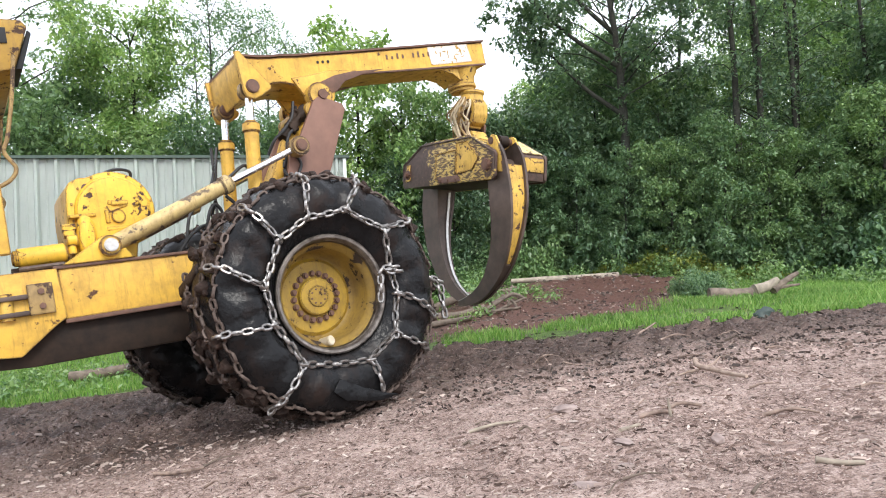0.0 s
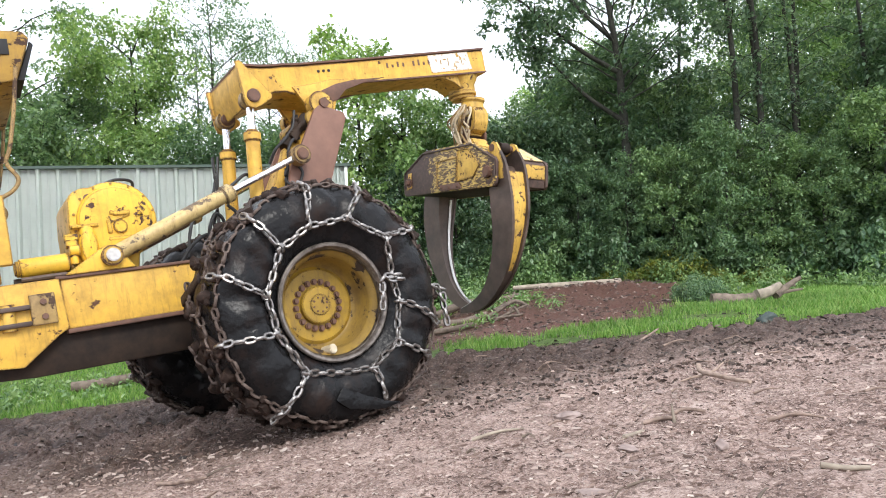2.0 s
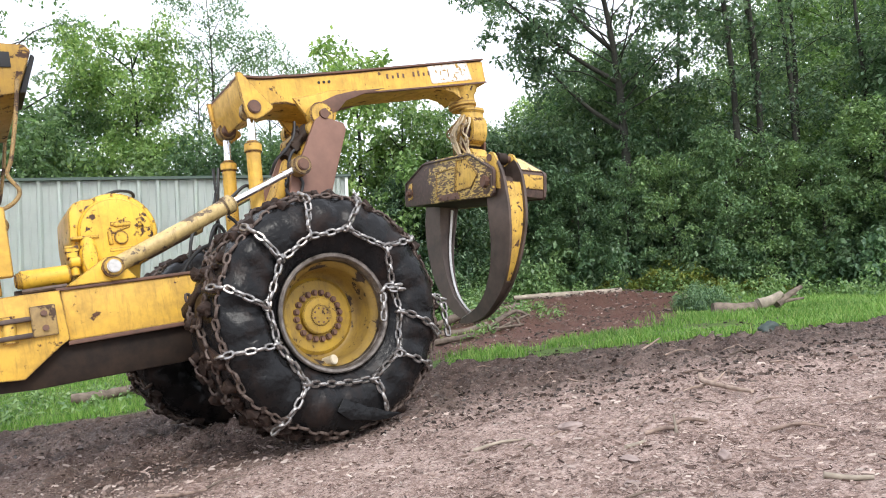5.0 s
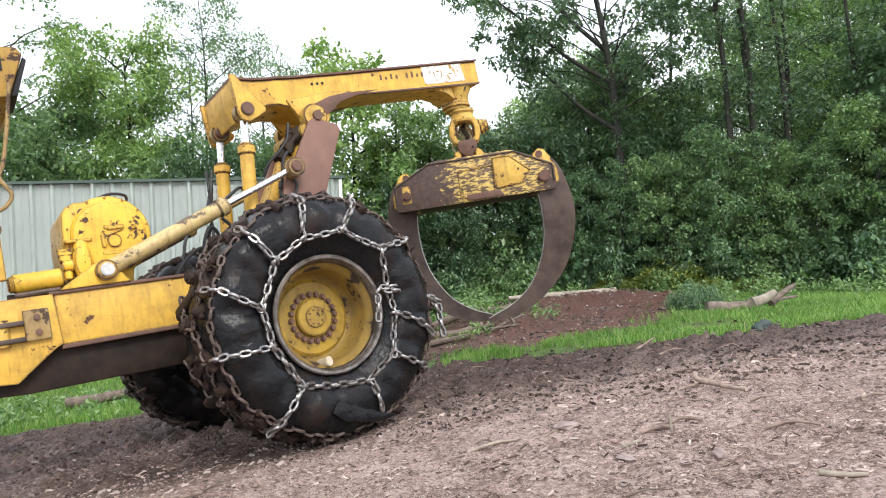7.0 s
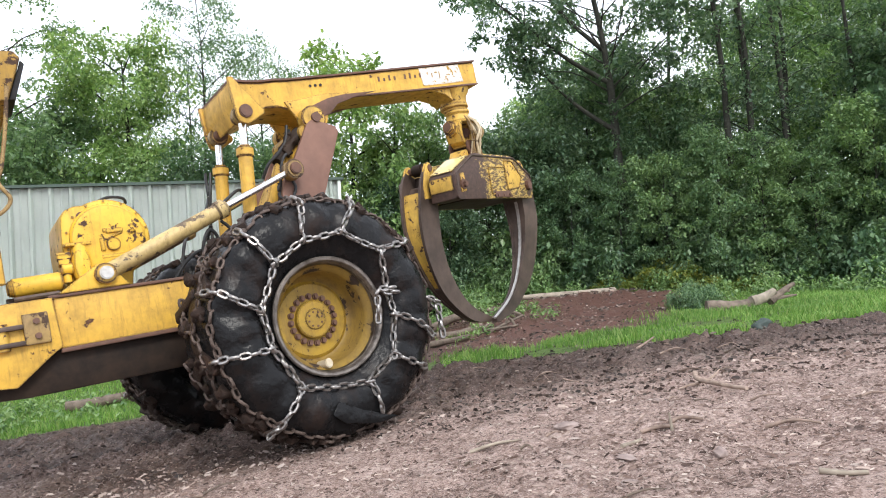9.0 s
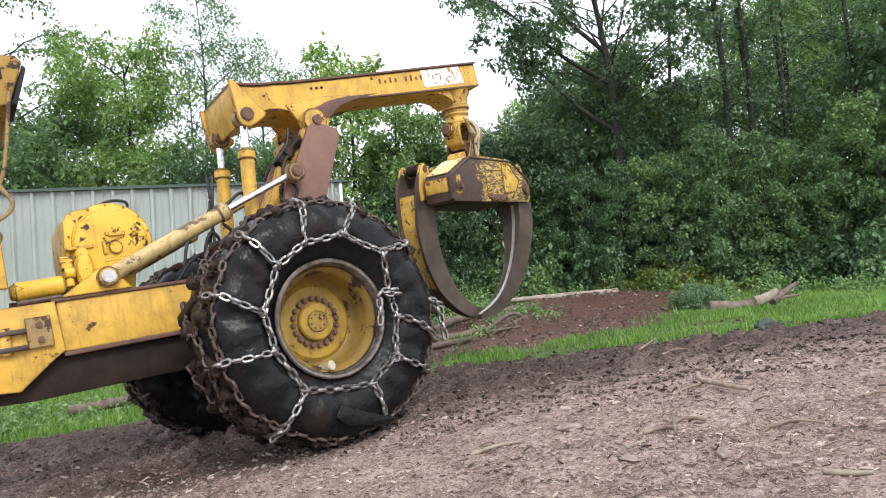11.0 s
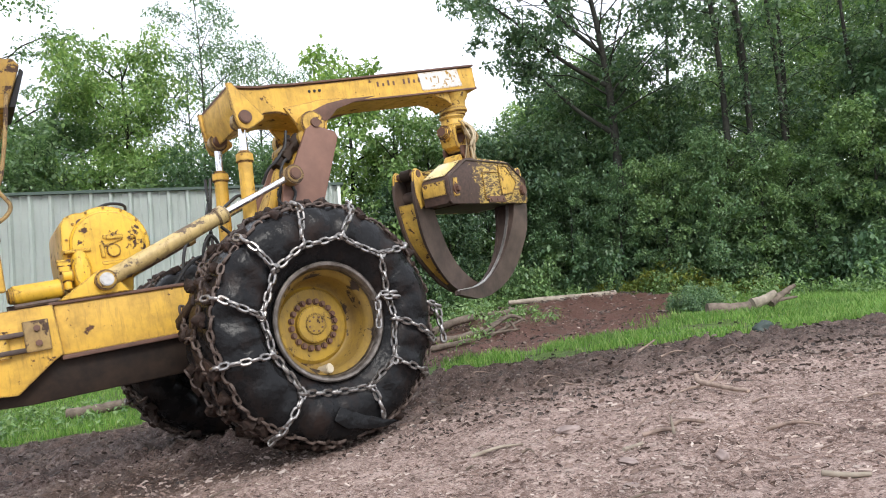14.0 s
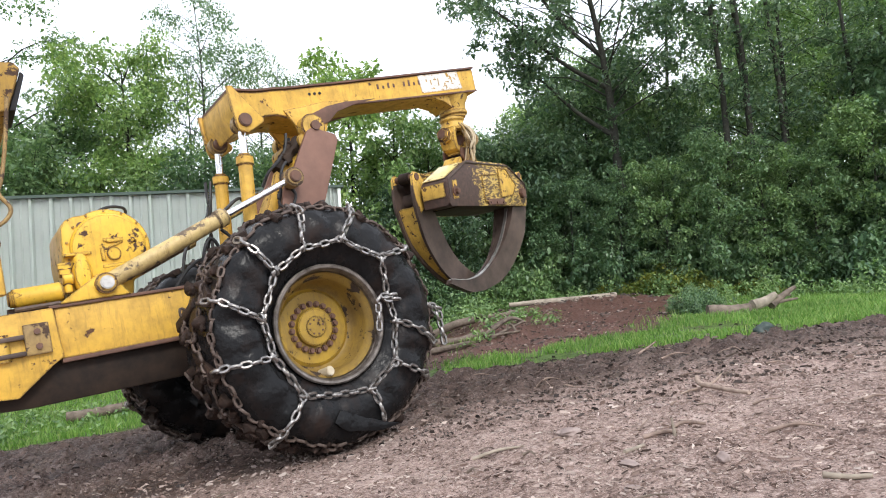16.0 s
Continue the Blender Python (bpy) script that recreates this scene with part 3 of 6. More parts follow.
def make_wheel(y, side, turn, sag):
    """A wheel at side y; side -1 shows its dished outer face to -y."""
    bm = lathe([tuple(p) for p in np.array(smooth_path([(r, s, 0) for r, s in tyre_section()], 2))[:, :2]], 128)
    for v in bm.verts:
        r = math.hypot(v.co.x, v.co.z)
        a = math.atan2(v.co.z, v.co.x)
        if r > 0.55:
            # chained-in bulges, and the old lug stubs on the tread
            k = 0.020 * math.cos(a * 10 + turn) * (1 if r < 0.86 else 0.4)
            v.co.y += math.copysign(k, v.co.y)
            v.co += noise.noise_vector(v.co * 4) * 0.022 + noise.noise_vector(v.co * 11) * 0.009
        if v.co.z < -sag:
            v.co.z = -sag + (v.co.z + sag) * 0.15
            v.co.y *= 1.05
    tyre = part("wheel", bm, mat_rubber, skidder, "worn black tyre pressed by chains", 60)
    tyre.matrix_basis = Matrix.Translation((0.05, y, 0)) @ Matrix.Scale(0.97, 4) @ (Matrix.Rotation(math.pi, 4, "Z") if side > 0 else Matrix.Identity(4))
    # lugs, worn low and caked with mud
    for i in range(22):
        t = 2 * math.pi * (i + 0.3) / 22
        lug = box(-0.045, 0.045, -0.33, 0.02, 0.84, 0.898, 0.015)
        bmesh.ops.rotate(lug, verts=lug.verts, cent=(0, 0, 0.88), matrix=Matrix.Rotation(radians(24 if i % 2 else -24), 3, "Z"))
        if i % 2:
            bmesh.ops.translate(lug, verts=lug.verts, vec=(0, 0.32, 0))
        bmesh.ops.rotate(lug, verts=lug.verts, matrix=Matrix.Rotation(t, 3, "Y"))
        roughen(lug, 0.028, 9, i)
        for v in lug.verts:
            v.co.z = max(v.co.z, -sag - 0.01)
        part("lug", lug, mat_mud, tyre, "mud-caked tread lug" if i == 0 else "", 50)
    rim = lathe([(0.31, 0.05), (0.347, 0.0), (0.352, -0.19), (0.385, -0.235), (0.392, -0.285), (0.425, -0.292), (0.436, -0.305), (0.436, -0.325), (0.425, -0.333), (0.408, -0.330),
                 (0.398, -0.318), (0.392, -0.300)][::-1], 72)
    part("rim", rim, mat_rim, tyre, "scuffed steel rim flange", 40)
    well = lathe([(0.384, -0.262), (0.368, -0.236), (0.347, -0.212), (0.343, -0.180), (0.338, -0.05), (0.305, 0.0), (0.285, 0.012), (0.19, 0.02)], 72)
    part("rim_well", well, mat_dish, tyre, "yellow inner rim dish stained with grease, shade painted in", 40)
    disc = lathe([(0.30, 0.010), (0.27, -0.014), (0.245, -0.016), (0.0, -0.016)], 64)
    part("wheel_disc", disc, mat_wheel_paint, tyre, "", 30)
    hub = lathe([(0.145, -0.010), (0.143, -0.052), (0.133, -0.062), (0.080, -0.065), (0.074, -0.072), (0.05, -0.073), (0.0, -0.073)], 48)
    part("hub", hub, mat_wheel_paint, tyre, "", 30)
    nut = join(rod((0, -0.012, 0), (0, -0.030, 0), 0.024, n=12), rod((0, -0.030, 0), (0, -0.048, 0), 0.018, n=6))
    first = part("wheel_nut", nut, mat_rust, tyre, "rusty wheel nut", 30)
    for i in range(20):
        t = 2 * math.pi * i / 20
        m = Matrix.Translation((0.178 * math.cos(t), 0, 0.178 * math.sin(t)))
        if i == 0:
            first.matrix_basis = m
        else:
            again("wheel_nut", first, m, tyre)
    for i in range(8):
        t = 2 * math.pi * i / 8 + 0.2
        b1 = rod((0.055 * math.cos(t), -0.068, 0.055 * math.sin(t)), (0.055 * math.cos(t), -0.080, 0.055 * math.sin(t)), 0.008, n=6)
        part("hub_bolt", b1, mat_rust, tyre, "", 30)
    return tyre


def mud_cake(tyre, seed, count):
    """Lumps of mud packed between the chains on the shoulder and tread."""
    random.seed(seed)
    kinds = []
    for i in range(count):
        t = random.uniform(0, 2 * math.pi)
        s = random.uniform(-0.34, 0.30)
        r = 0.89 if abs(s) < 0.25 else 0.89 - (abs(s) - 0.25) * 0.65
        m = Matrix.Translation((r * math.cos(t), s, max(-0.86, r * math.sin(t)))) @ Euler([random.uniform(0, 6) for _ in "xyz"]).to_matrix().to_4x4() @ Matrix.Scale(random.uniform(0.5, 1.25), 4)
        if len(kinds) < 4:
            bm = bmesh.new()
            bmesh.ops.create_icosphere(bm, subdivisions=2, radius=0.042)
            for v in bm.verts:
                v.co *= 1 + 0.75 * noise.noise(v.co * 45 + Vector((i, seed, 0)))
            o = part("mud_lump", bm, mat_mud, tyre, "dark mud caked between the chains" if i == 0 else "", 70)
            o.matrix_basis = m
            kinds.append(o)
        else:
            again("mud_lump", kinds[i % 4], m, tyre)


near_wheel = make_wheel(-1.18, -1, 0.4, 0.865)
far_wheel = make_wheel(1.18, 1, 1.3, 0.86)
stem = rod((-0.085, -0.17, -0.345), (-0.05, -0.275, -0.33), 0.036, n=20, bevel=0.006)
# the torn flap of side wall that trails on the ground
flap = slab([(-0.17, -0.68), (-0.09, -0.61), (0.01, -0.655), (0.07, -0.70), (0.15, -0.745), (0.25, -0.78), (0.345, -0.815), (0.28, -0.825), (0.10, -0.81), (-0.08, -0.77)], -0.422, -0.395, 0.008)
bmesh.ops.subdivide_edges(flap, edges=flap.edges[:], cuts=1)
roughen(flap, 0.022, 7)
part("torn_flap", flap, mat_rubber, near_wheel, "torn flap of muddy side wall rubber", 50)
mud_cake(near_wheel, 3, 150)
mud_cake(far_wheel, 4, 90)
part("valve_guard", stem, mat_cap, near_wheel, "round pale steel valve guard")

LINK = link_mesh()


def hang_links(chain, pts, source, pitch=0.066, flip=0, sway=0.25):
    """Links strung along a line of points, each turned a quarter against the last."""
    path = [Vector(p) for p in pts]
    run, out, k = 0.0, [], flip
    for a, b in zip(path, path[1:]):
        seg = (b - a).length
        while run < seg:
            out.append((a.lerp(b, run / seg), (b - a).normalized()))
            run += pitch
        run -= seg
    for c, d in out:
        q = d.to_track_quat("X", "Z").to_matrix().to_4x4()
        m = Matrix.Translation(c) @ q @ Matrix.Rotation(radians(18 + 90 * (k % 2)) + random.uniform(-sway, sway), 4, "X") @ Matrix.Rotation(random.uniform(-0.09, 0.09), 4, "Z")
        again("chain_link", source, m, chain)
        k += 1
    return k


# angle and radius of each knot on the side ring, and of the place where its cross chain leaves the shoulder
KNOTS = [(-9, 0.509, -20, 0.88), (42, 0.62, 32, 0.84), (75, 0.61, 68, 0.85), (105, 0.58, 97, 0.86), (132, 0.568, 130, 0.87), (167, 0.546, 160, 0.87), (196, 0.513, 190, 0.87), (232, 0.562, 231, 0.84),
         (289, 0.548, 286, 0.77), (318, 0.56, 322, 0.86)]


def tyre_chain(tyre, turn):
    """The net chain: a ring on the side wall, with cross chains out over the tread."""
    def at(r, t, lift=0.014):
        return Vector((r * math.cos(t), tyre_side(r) - lift - 0.010, max(r * math.sin(t), -0.83)))

    def over(t, s):
        r = 0.905 if abs(s) < 0.25 else 0.905 - (abs(s) - 0.25) * 0.65
        return Vector((r * math.cos(t), s, max(r * math.sin(t), -0.87)))

    knots = [tuple(radians(v + turn) if j % 2 == 0 else v for j, v in enumerate(row)) for row in KNOTS]
    n = len(knots)
    chain = part("tyre_chain", LINK.copy(), mat_chain, skidder, "heavy steel net chain over the tyre", 60)
    off = at(knots[0][1], knots[0][0])
    chain.matrix_basis = tyre.matrix_basis @ Matrix.Translation(off)
    tread = part("tread_chain", LINK.copy(), mat_chain_muddy, skidder, "mud-caked cross chains over the tread", 60)
    off2 = Vector((0, -0.05, 0.905))
    tread.matrix_basis = tyre.matrix_basis @ Matrix.Translation(off2)
    k = 0
    for i, (t0, r0, u0, q0) in enumerate(knots):
        t1, r1, u1, q1 = knots[(i + 1) % n]
        if t1 < t0:
            t1 += 2 * math.pi
            u1 += 2 * math.pi
        a, b = at(r0, t0), at(r1, t1)
        # the ring sags a little between its knots
        pts = []
        for f in np.linspace(0, 1, 9):
            p = a.lerp(b, f)
            r = math.hypot(p.x, p.z)
            g = 1 + (0.035 if i == 7 else -0.012) * math.sin(f * math.pi)
            pts.append(Vector((p.x * g, tyre_side(max(r, 0.45)) - 0.030, p.z * g)) - off)
        k = hang_links(chain, pts, chain, flip=k)
        # the cross chain from this knot out over the shoulder
        far = min(q0, 0.79)
        out = [at(r0 + (far - r0) * f, t0 + (u0 - t0) * f * 0.85, 0.020 + 0.022 * f) - off for f in np.linspace(0.05, 1, 7)]
        if q0 > 0.8:
            out += [over(u0, -0.385) * 1.02 - off, over(u0, -0.335) * 1.035 - off, over(u0, -0.27) * 1.03 - off]
        k = hang_links(chain, out, chain, 0.069, flip=k)
        tm = (u0 + u1) / 2
        k = hang_links(tread, [over(u0, -0.36) - off2, over(u0, -0.2) - off2, over(tm, -0.06) - off2, over(u1, -0.2) - off2, over(u1, -0.34) - off2], tread, 0.085, k)
        k = hang_links(tread, [over(tm, -0.06) - off2, over(tm, 0.1) - off2, over(u0, 0.25) - off2, over(u0, 0.34) - off2], tread, 0.085, k)
        # a ring along the shoulder
        k = hang_links(tread, [over(u0, -0.33) - off2, over(tm, -0.31) - off2, over(u1, -0.33) - off2], tread, 0.08, k)
    return chain, off


chain_near, chain_off = tyre_chain(near_wheel, 0)
tyre_chain(far_wheel, 15)
# loose ends: a doubled tail off the tread, and a short end with its hook on the ring
for tail in ([(0.86, -0.33, -0.02), (0.93, -0.30, -0.08), (0.95, -0.30, -0.16), (0.955, -0.30, -0.36)], [(0.86, -0.30, 0.00), (0.98, -0.27, -0.05), (0.99, -0.27, -0.24)],
             [(0.50, -0.41, 0.115), (0.39, -0.41, 0.12), (0.37, -0.41, 0.10), (0.335, -0.41, -0.09)], [(0.52, -0.415, 0.08), (0.41, -0.415, 0.10)]):
    hang_links(chain_near, [Vector(p) - chain_off for p in tail], chain_near, 0.066)

# rear frame: a plated rail on each side, with a darker belly under it
for s in (-1, 1):
    y0, y1 = (-0.46, -0.42) if s < 0 else (0.42, 0.46)
    part("rail_plate", slab([(-1.49, 0.50), (1.05, 0.50), (1.05, 0.14), (-1.49, 0.15)], y0, y1, 0.004), mat_yellow, skidder, "dented yellow frame rail")
    part("rail_flange", box(-1.52, 1.05, min(y0, y1) - 0.018, max(y0, y1) + 0.018, 0.500, 0.522, 0.005), mat_rust, skidder, "rusty top edge of the rail")
    part("rail_lip", box(-1.49, 1.05, min(y0, y1) - 0.022, max(y0, y1) + 0.01, 0.118, 0.148, 0.006), mat_rust, skidder)
part("belly_box", slab([(-1.95, 0.15), (1.0, 0.12), (1.0, -0.17), (-1.72, -0.14), (-1.95, -0.12)], -0.41, 0.41, 0.012), mat_darkbox, skidder, "blackish brown belly of the frame")
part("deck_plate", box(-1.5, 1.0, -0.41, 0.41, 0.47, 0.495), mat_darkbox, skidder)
axle = rod((0, -0.95, 0), (0, 0.95, 0), 0.15, n=32)
part("axle", axle, mat_darkbox, skidder, "dark muddy rear axle")

# centre-joint plates ahead of the rail
for s in (-1, 1):
    y0, y1 = sorted((s * 0.50, s * 0.44))
    part("joint_plate", slab([(-2.05, 0.505), (-1.50, 0.505), (-1.478, 0.16), (-1.545, 0.12), (-1.78, -0.06), (-2.05, -0.03)], y0, y1, 0.006), mat_yellow, skidder, "chipped yellow joint plate")
part("lug_plate", box(-1.70, -1.545, -0.535, -0.50, 0.205, 0.415, 0.008), mat_yellow_dirty, skidder, "rusty bolted lug plate")
for z in (0.26, 0.36):
    part("lug_bolt", rod((-1.62, -0.53, z), (-1.62, -0.553, z), 0.022, n=6), mat_rust, skidder)
for z in (0.225, 0.335):
    part("hinge_arm", box(-2.35, -1.70, -0.56, -0.44, z - 0.016, z + 0.016, 0.01), mat_tong, skidder, "worn steel hinge arm")
part("hinge_pin", rod((-1.83, -0.50, 0.19), (-1.83, -0.50, 0.37), 0.045, n=20), mat_yellow_worn, skidder)

# front half, mostly out of view: its frame and the cab's rear corner
part("front_frame", box(-3.9, -2.06, -0.42, 0.42, -0.05, 0.46, 0.02), mat_darkbox, skidder, "dark front frame")
part("cab_body", slab([(-2.02, 0.74), (-2.02, 1.96), (-3.5, 1.96), (-3.5, 0.55), (-2.05, 0.55)], -0.62, 0.62, 0.03), mat_yellow, skidder, "yellow cab body")
part("cab_roof", slab([(-1.58, 1.88), (-1.465, 2.19), (-1.50, 2.235), (-3.7, 2.30), (-3.7, 2.0), (-2.1, 1.78)], -0.60, 0.60, 0.015), mat_cab, skidder, "chipped yellow cab roof overhang")
part("roof_light", slab([(-1.57, 1.90), (-1.462, 2.19), (-1.438, 2.165), (-1.525, 1.90)], -0.55, -0.15, 0.01), mat_void, skidder, "black lamp housing on the cab roof")
part("roof_vent", box(-1.80, -1.60, -0.612, -0.60, 2.06, 2.17, 0.004), mat_void, skidder)
for y in (-0.60, 0.60):
    part("cab_post", box(-1.87, -1.765, y - 0.035, y + 0.035, 0.62, 1.09, 0.012), mat_yellow, skidder)
    part("cab_pipe", tube([(-1.575, y, 1.98), (-1.62, y, 1.70), (-1.68, y, 1.42), (-1.715, y, 1.31), (-1.66, y, 1.20), (-1.70, y, 1.12), (-1.80, y, 1.06)], 0.014, 10), mat_yellow_dirty, skidder, "bent yellow guard pipe")
part("cab_window", box(-2.018, -2.00, -0.52, 0.52, 0.95, 1.80, 0.01), mat_glass, skidder, "dark cab rear window")

# winch between the rails
WX, WZ = -1.05, 0.90  # middle of its drum


def winch():
    ring = [(WX + 0.30 * math.cos(t), WZ + 0.30 * math.sin(t)) for t in np.linspace(radians(-62), radians(118), 22)]
    body = slab([(-1.36, 0.52), (-0.93, 0.52)] + ring + [(-1.25, 1.165), (-1.32, 1.135), (-1.35, 1.08), (-1.365, 0.90)], -0.34, 0.30, 0.018)
    w = part("winch", body, mat_yellow_clean, skidder, "bright yellow winch housing with chipped paint")
    cover = lathe([(0.0, -0.040), (0.20, -0.038), (0.245, -0.030), (0.262, -0.012), (0.265, 0.02)], 48)
    bmesh.ops.translate(cover, verts=cover.verts, vec=(WX, -0.345, WZ))
    part("winch_cover", cover, mat_yellow_clean, w, "", 30)
    for i in range(14):
        t = 2 * math.pi * i / 14 + 0.2
        part("cover_bolt", rod((WX + 0.282 * math.cos(t), -0.335, WZ + 0.282 * math.sin(t)), (WX + 0.282 * math.cos(t), -0.352, WZ + 0.282 * math.sin(t)), 0.010, n=6), mat_yellow_worn, w)
    part("cover_boss", box(WX - 0.02, WX + 0.10, -0.40, -0.38, WZ + 0.03, WZ + 0.065, 0.008), mat_yellow_clean, w)
    part("winch_rib", roughen(join(box(-1.09, -1.00, -0.395, -0.36, 0.94, 0.97, 0.008), box(-1.12, -1.09, -0.40, -0.36, 0.80, 0.90, 0.01),
                            rod((-1.03, -0.36, 0.845), (-1.03, -0.405, 0.845), 0.05, n=18, bevel=0.006), box(-1.12, -0.93, -0.385, -0.36, 0.745, 0.775, 0.008),
                            rod((-0.93, -0.36, 0.90), (-0.87, -0.40, 0.94), 0.014, n=8), rod((-1.10, -0.38, 0.88), (-0.96, -0.385, 0.93), 0.012, n=8)), 0.004, 20), mat_yellow_clean, w, "cast ribs and a valve block")
    drum = lathe([(0.0, -0.075), (0.09, -0.07), (0.115, -0.05), (0.12, 0.05), (0.10, 0.07)], 36)
    bmesh.ops.translate(drum, verts=drum.verts, vec=(0, 0, 0))
    bmesh.ops.scale(drum, verts=drum.verts, vec=(0.55, 1, 1.35))
    bmesh.ops.translate(drum, verts=drum.verts, vec=(-1.265, -0.37, 0.72))
    part("gear_case", drum, mat_yellow_clean, w, "", 40)
    part("case_flange", box(-1.36, -1.18, -0.40, -0.34, 0.86, 0.885, 0.008), mat_yellow_clean, w)
    motor = join(rod((-1.72, -0.36, 0.615), (-1.40, -0.36, 0.625), 0.068, n=28, bevel=0.01), rod((-1.745, -0.36, 0.615), (-1.70, -0.36, 0.615), 0.056, n=12, bevel=0.01))
    part("winch_motor", motor, mat_yellow_clean, w, "yellow hydraulic motor")
    fit = join(rod((-1.40, -0.40, 0.70), (-1.33, -0.40, 0.70), 0.045, n=16), rod((-1.415, -0.40, 0.75), (-1.34, -0.40, 0.75), 0.035, n=6), rod((-1.37, -0.40, 0.60), (-1.37, -0.40, 0.80), 0.028, n=12),
               rod((-1.42, -0.40, 0.79), (-1.33, -0.40, 0.79), 0.03, n=6))
    part("hose_fitting", fit, mat_yellow_clean, w)
    part("oil_plug", rod((-1.215, -0.345, 1.085), (-1.215, -0.352, 1.085), 0.028, n=16), mat_rust, w)
    return w


winch()
part("winch_hose", tube([(-1.21, -0.30, 1.10), (-1.10, -0.28, 1.18), (-0.98, -0.22, 1.235), (-0.86, -0.15, 1.235), (-0.845, -0.12, 1.19), (-0.93, -0.10, 1.14)], 0.012, 8), mat_black, skidder, "looped black hose")
part("deck_clutter", roughen(join(rod((-1.75, -0.30, 0.53), (-1.42, -0.28, 0.54), 0.03, n=10), rod((-1.72, -0.44, 0.53), (-1.44, -0.44, 0.535), 0.018, n=8)), 0.006, 11), mat_chain_muddy, skidder, "greasy hoses lying on the frame")

# tilt cylinders from the rail to the arch, and lift cylinders under the boom's head
def cylinder(a, b, split, r, rr, mat, name, y):
    a, b = Vector((a[0], y, a[1])), Vector((b[0], y, b[1]))
    m = a.lerp(b, split)
    d = (b - a).normalized()
    barrel = part(name, join(rod(a, m, r, n=28), rod(m - d * 0.07, m + d * 0.012, r * 1.22, n=28, bevel=0.008), rod(m - d * 0.02, m + d * 0.03, r * 0.8, n=24)), mat, skidder, "worn hydraulic cylinder barrel")
    part("cylinder_rod", rod(m, b, rr, n=20), mat_chrome, barrel, "bright chromed rod")
    return barrel


for s in (-1, 1):
    y = 0.47 * s
    c = cylinder((-1.13, 0.625), (0.46, 1.30), 0.59, 0.062, 0.029, mat_barrel, "tilt_cylinder", y)
    part("cylinder_eye", join(rod((-1.142, y - 0.075, 0.62), (-1.142, y + 0.075, 0.62), 0.075, n=28, bevel=0.01)), mat_yellow_worn, c)
    part("cylinder_pin", rod((-1.142, y - 0.105, 0.62), (-1.142, y + 0.105, 0.62), 0.048, n=24, bevel=0.008), mat_edge, c, "bright worn pin head")
    part("rod_eye", rod((0.467, y - 0.065, 1.30), (0.467, y + 0.065, 1.30), 0.085, n=28, bevel=0.012), mat_yellow_dirty, c)
    part("rod_pin", rod((0.467, y - 0.09, 1.30), (0.467, y + 0.09, 1.30), 0.052, n=24, bevel=0.008), mat_rust, c)
    part("cylinder_bracket", slab([(-1.46, 0.522), (-1.18, 0.70), (-1.10, 0.70), (-1.05, 0.62), (-0.98, 0.522)], y - 0.055 if s > 0 else y - 0.02, y + 0.02 if s > 0 else y + 0.055, 0.01), mat_yellow_clean, skidder, "welded yellow cylinder bracket")
    y = 0.325 * s
    c = cylinder((0.03, 0.40), (0.165, 1.845), 0.79, 0.060, 0.034, mat_yellow, "lift_cylinder", y)
    part("rod_eye", rod((0.165, y - 0.05, 1.845), (0.165, y + 0.05, 1.845), 0.085, n=28, bevel=0.012), mat_yellow_dirty, c)
    part("rod_pin", rod((0.165, y - 0.125, 1.845), (0.165, y + 0.125, 1.845), 0.058, n=24, bevel=0.008), mat_rust, c, "rusty pin head")

# the arch: two side plates leaning to the rear with the boom's pivot on top
for s in (-1, 1):
    y0, y1 = sorted((s * 0.375, s * 0.325))
    part("arch_plate", slab([(0.24, 0.52), (0.37, 1.08), (0.42, 1.24), (0.54, 1.40), (0.645, 1.58), (0.74, 1.745), (0.80, 1.785), (1.02, 1.715), (1.045, 1.66), (0.78, 1.07), (0.66, 0.52)], y0, y1, 0.012), mat_plate, skidder, "smooth rust-brown arch plate")
    part("arch_boss", rod((0.83, s * 0.24, 1.80), (0.83, s * 0.36, 1.80), 0.12, n=32, bevel=0.012), mat_yellow_worn, skidder)
    part("arch_pin", rod((0.84, s * 0.30, 1.80), (0.84, s * 0.39, 1.80), 0.045, n=20), mat_rust, skidder)
part("arch_web", slab([(0.28, 0.52), (0.40, 1.12), (0.56, 1.40), (0.63, 1.40), (0.50, 1.10), (0.42, 0.52)], -0.32, 0.32, 0.01), mat_yellow_worn, skidder, "yellow cross plate of the arch")
part("arch_lever", slab([(0.20, 0.75), (0.21, 0.98), (0.30, 1.12), (0.42, 1.40), (0.58, 1.62), (0.70, 1.72), (0.76, 1.66), (0.66, 1.50), (0.54, 1.30), (0.46, 1.08), (0.42, 0.75)], -0.24, -0.18, 0.012), mat_yellow, skidder, "broad yellow lever inside the arch")
part("lever_pin", rod((0.33, -0.20, 1.02), (0.33, -0.275, 1.02), 0.05, n=20, bevel=0.008), mat_rust, skidder)
part("arch_tube", rod((0.74, -0.32, 1.68), (0.74, 0.32, 1.68), 0.07, n=24), mat_yellow_worn, skidder)
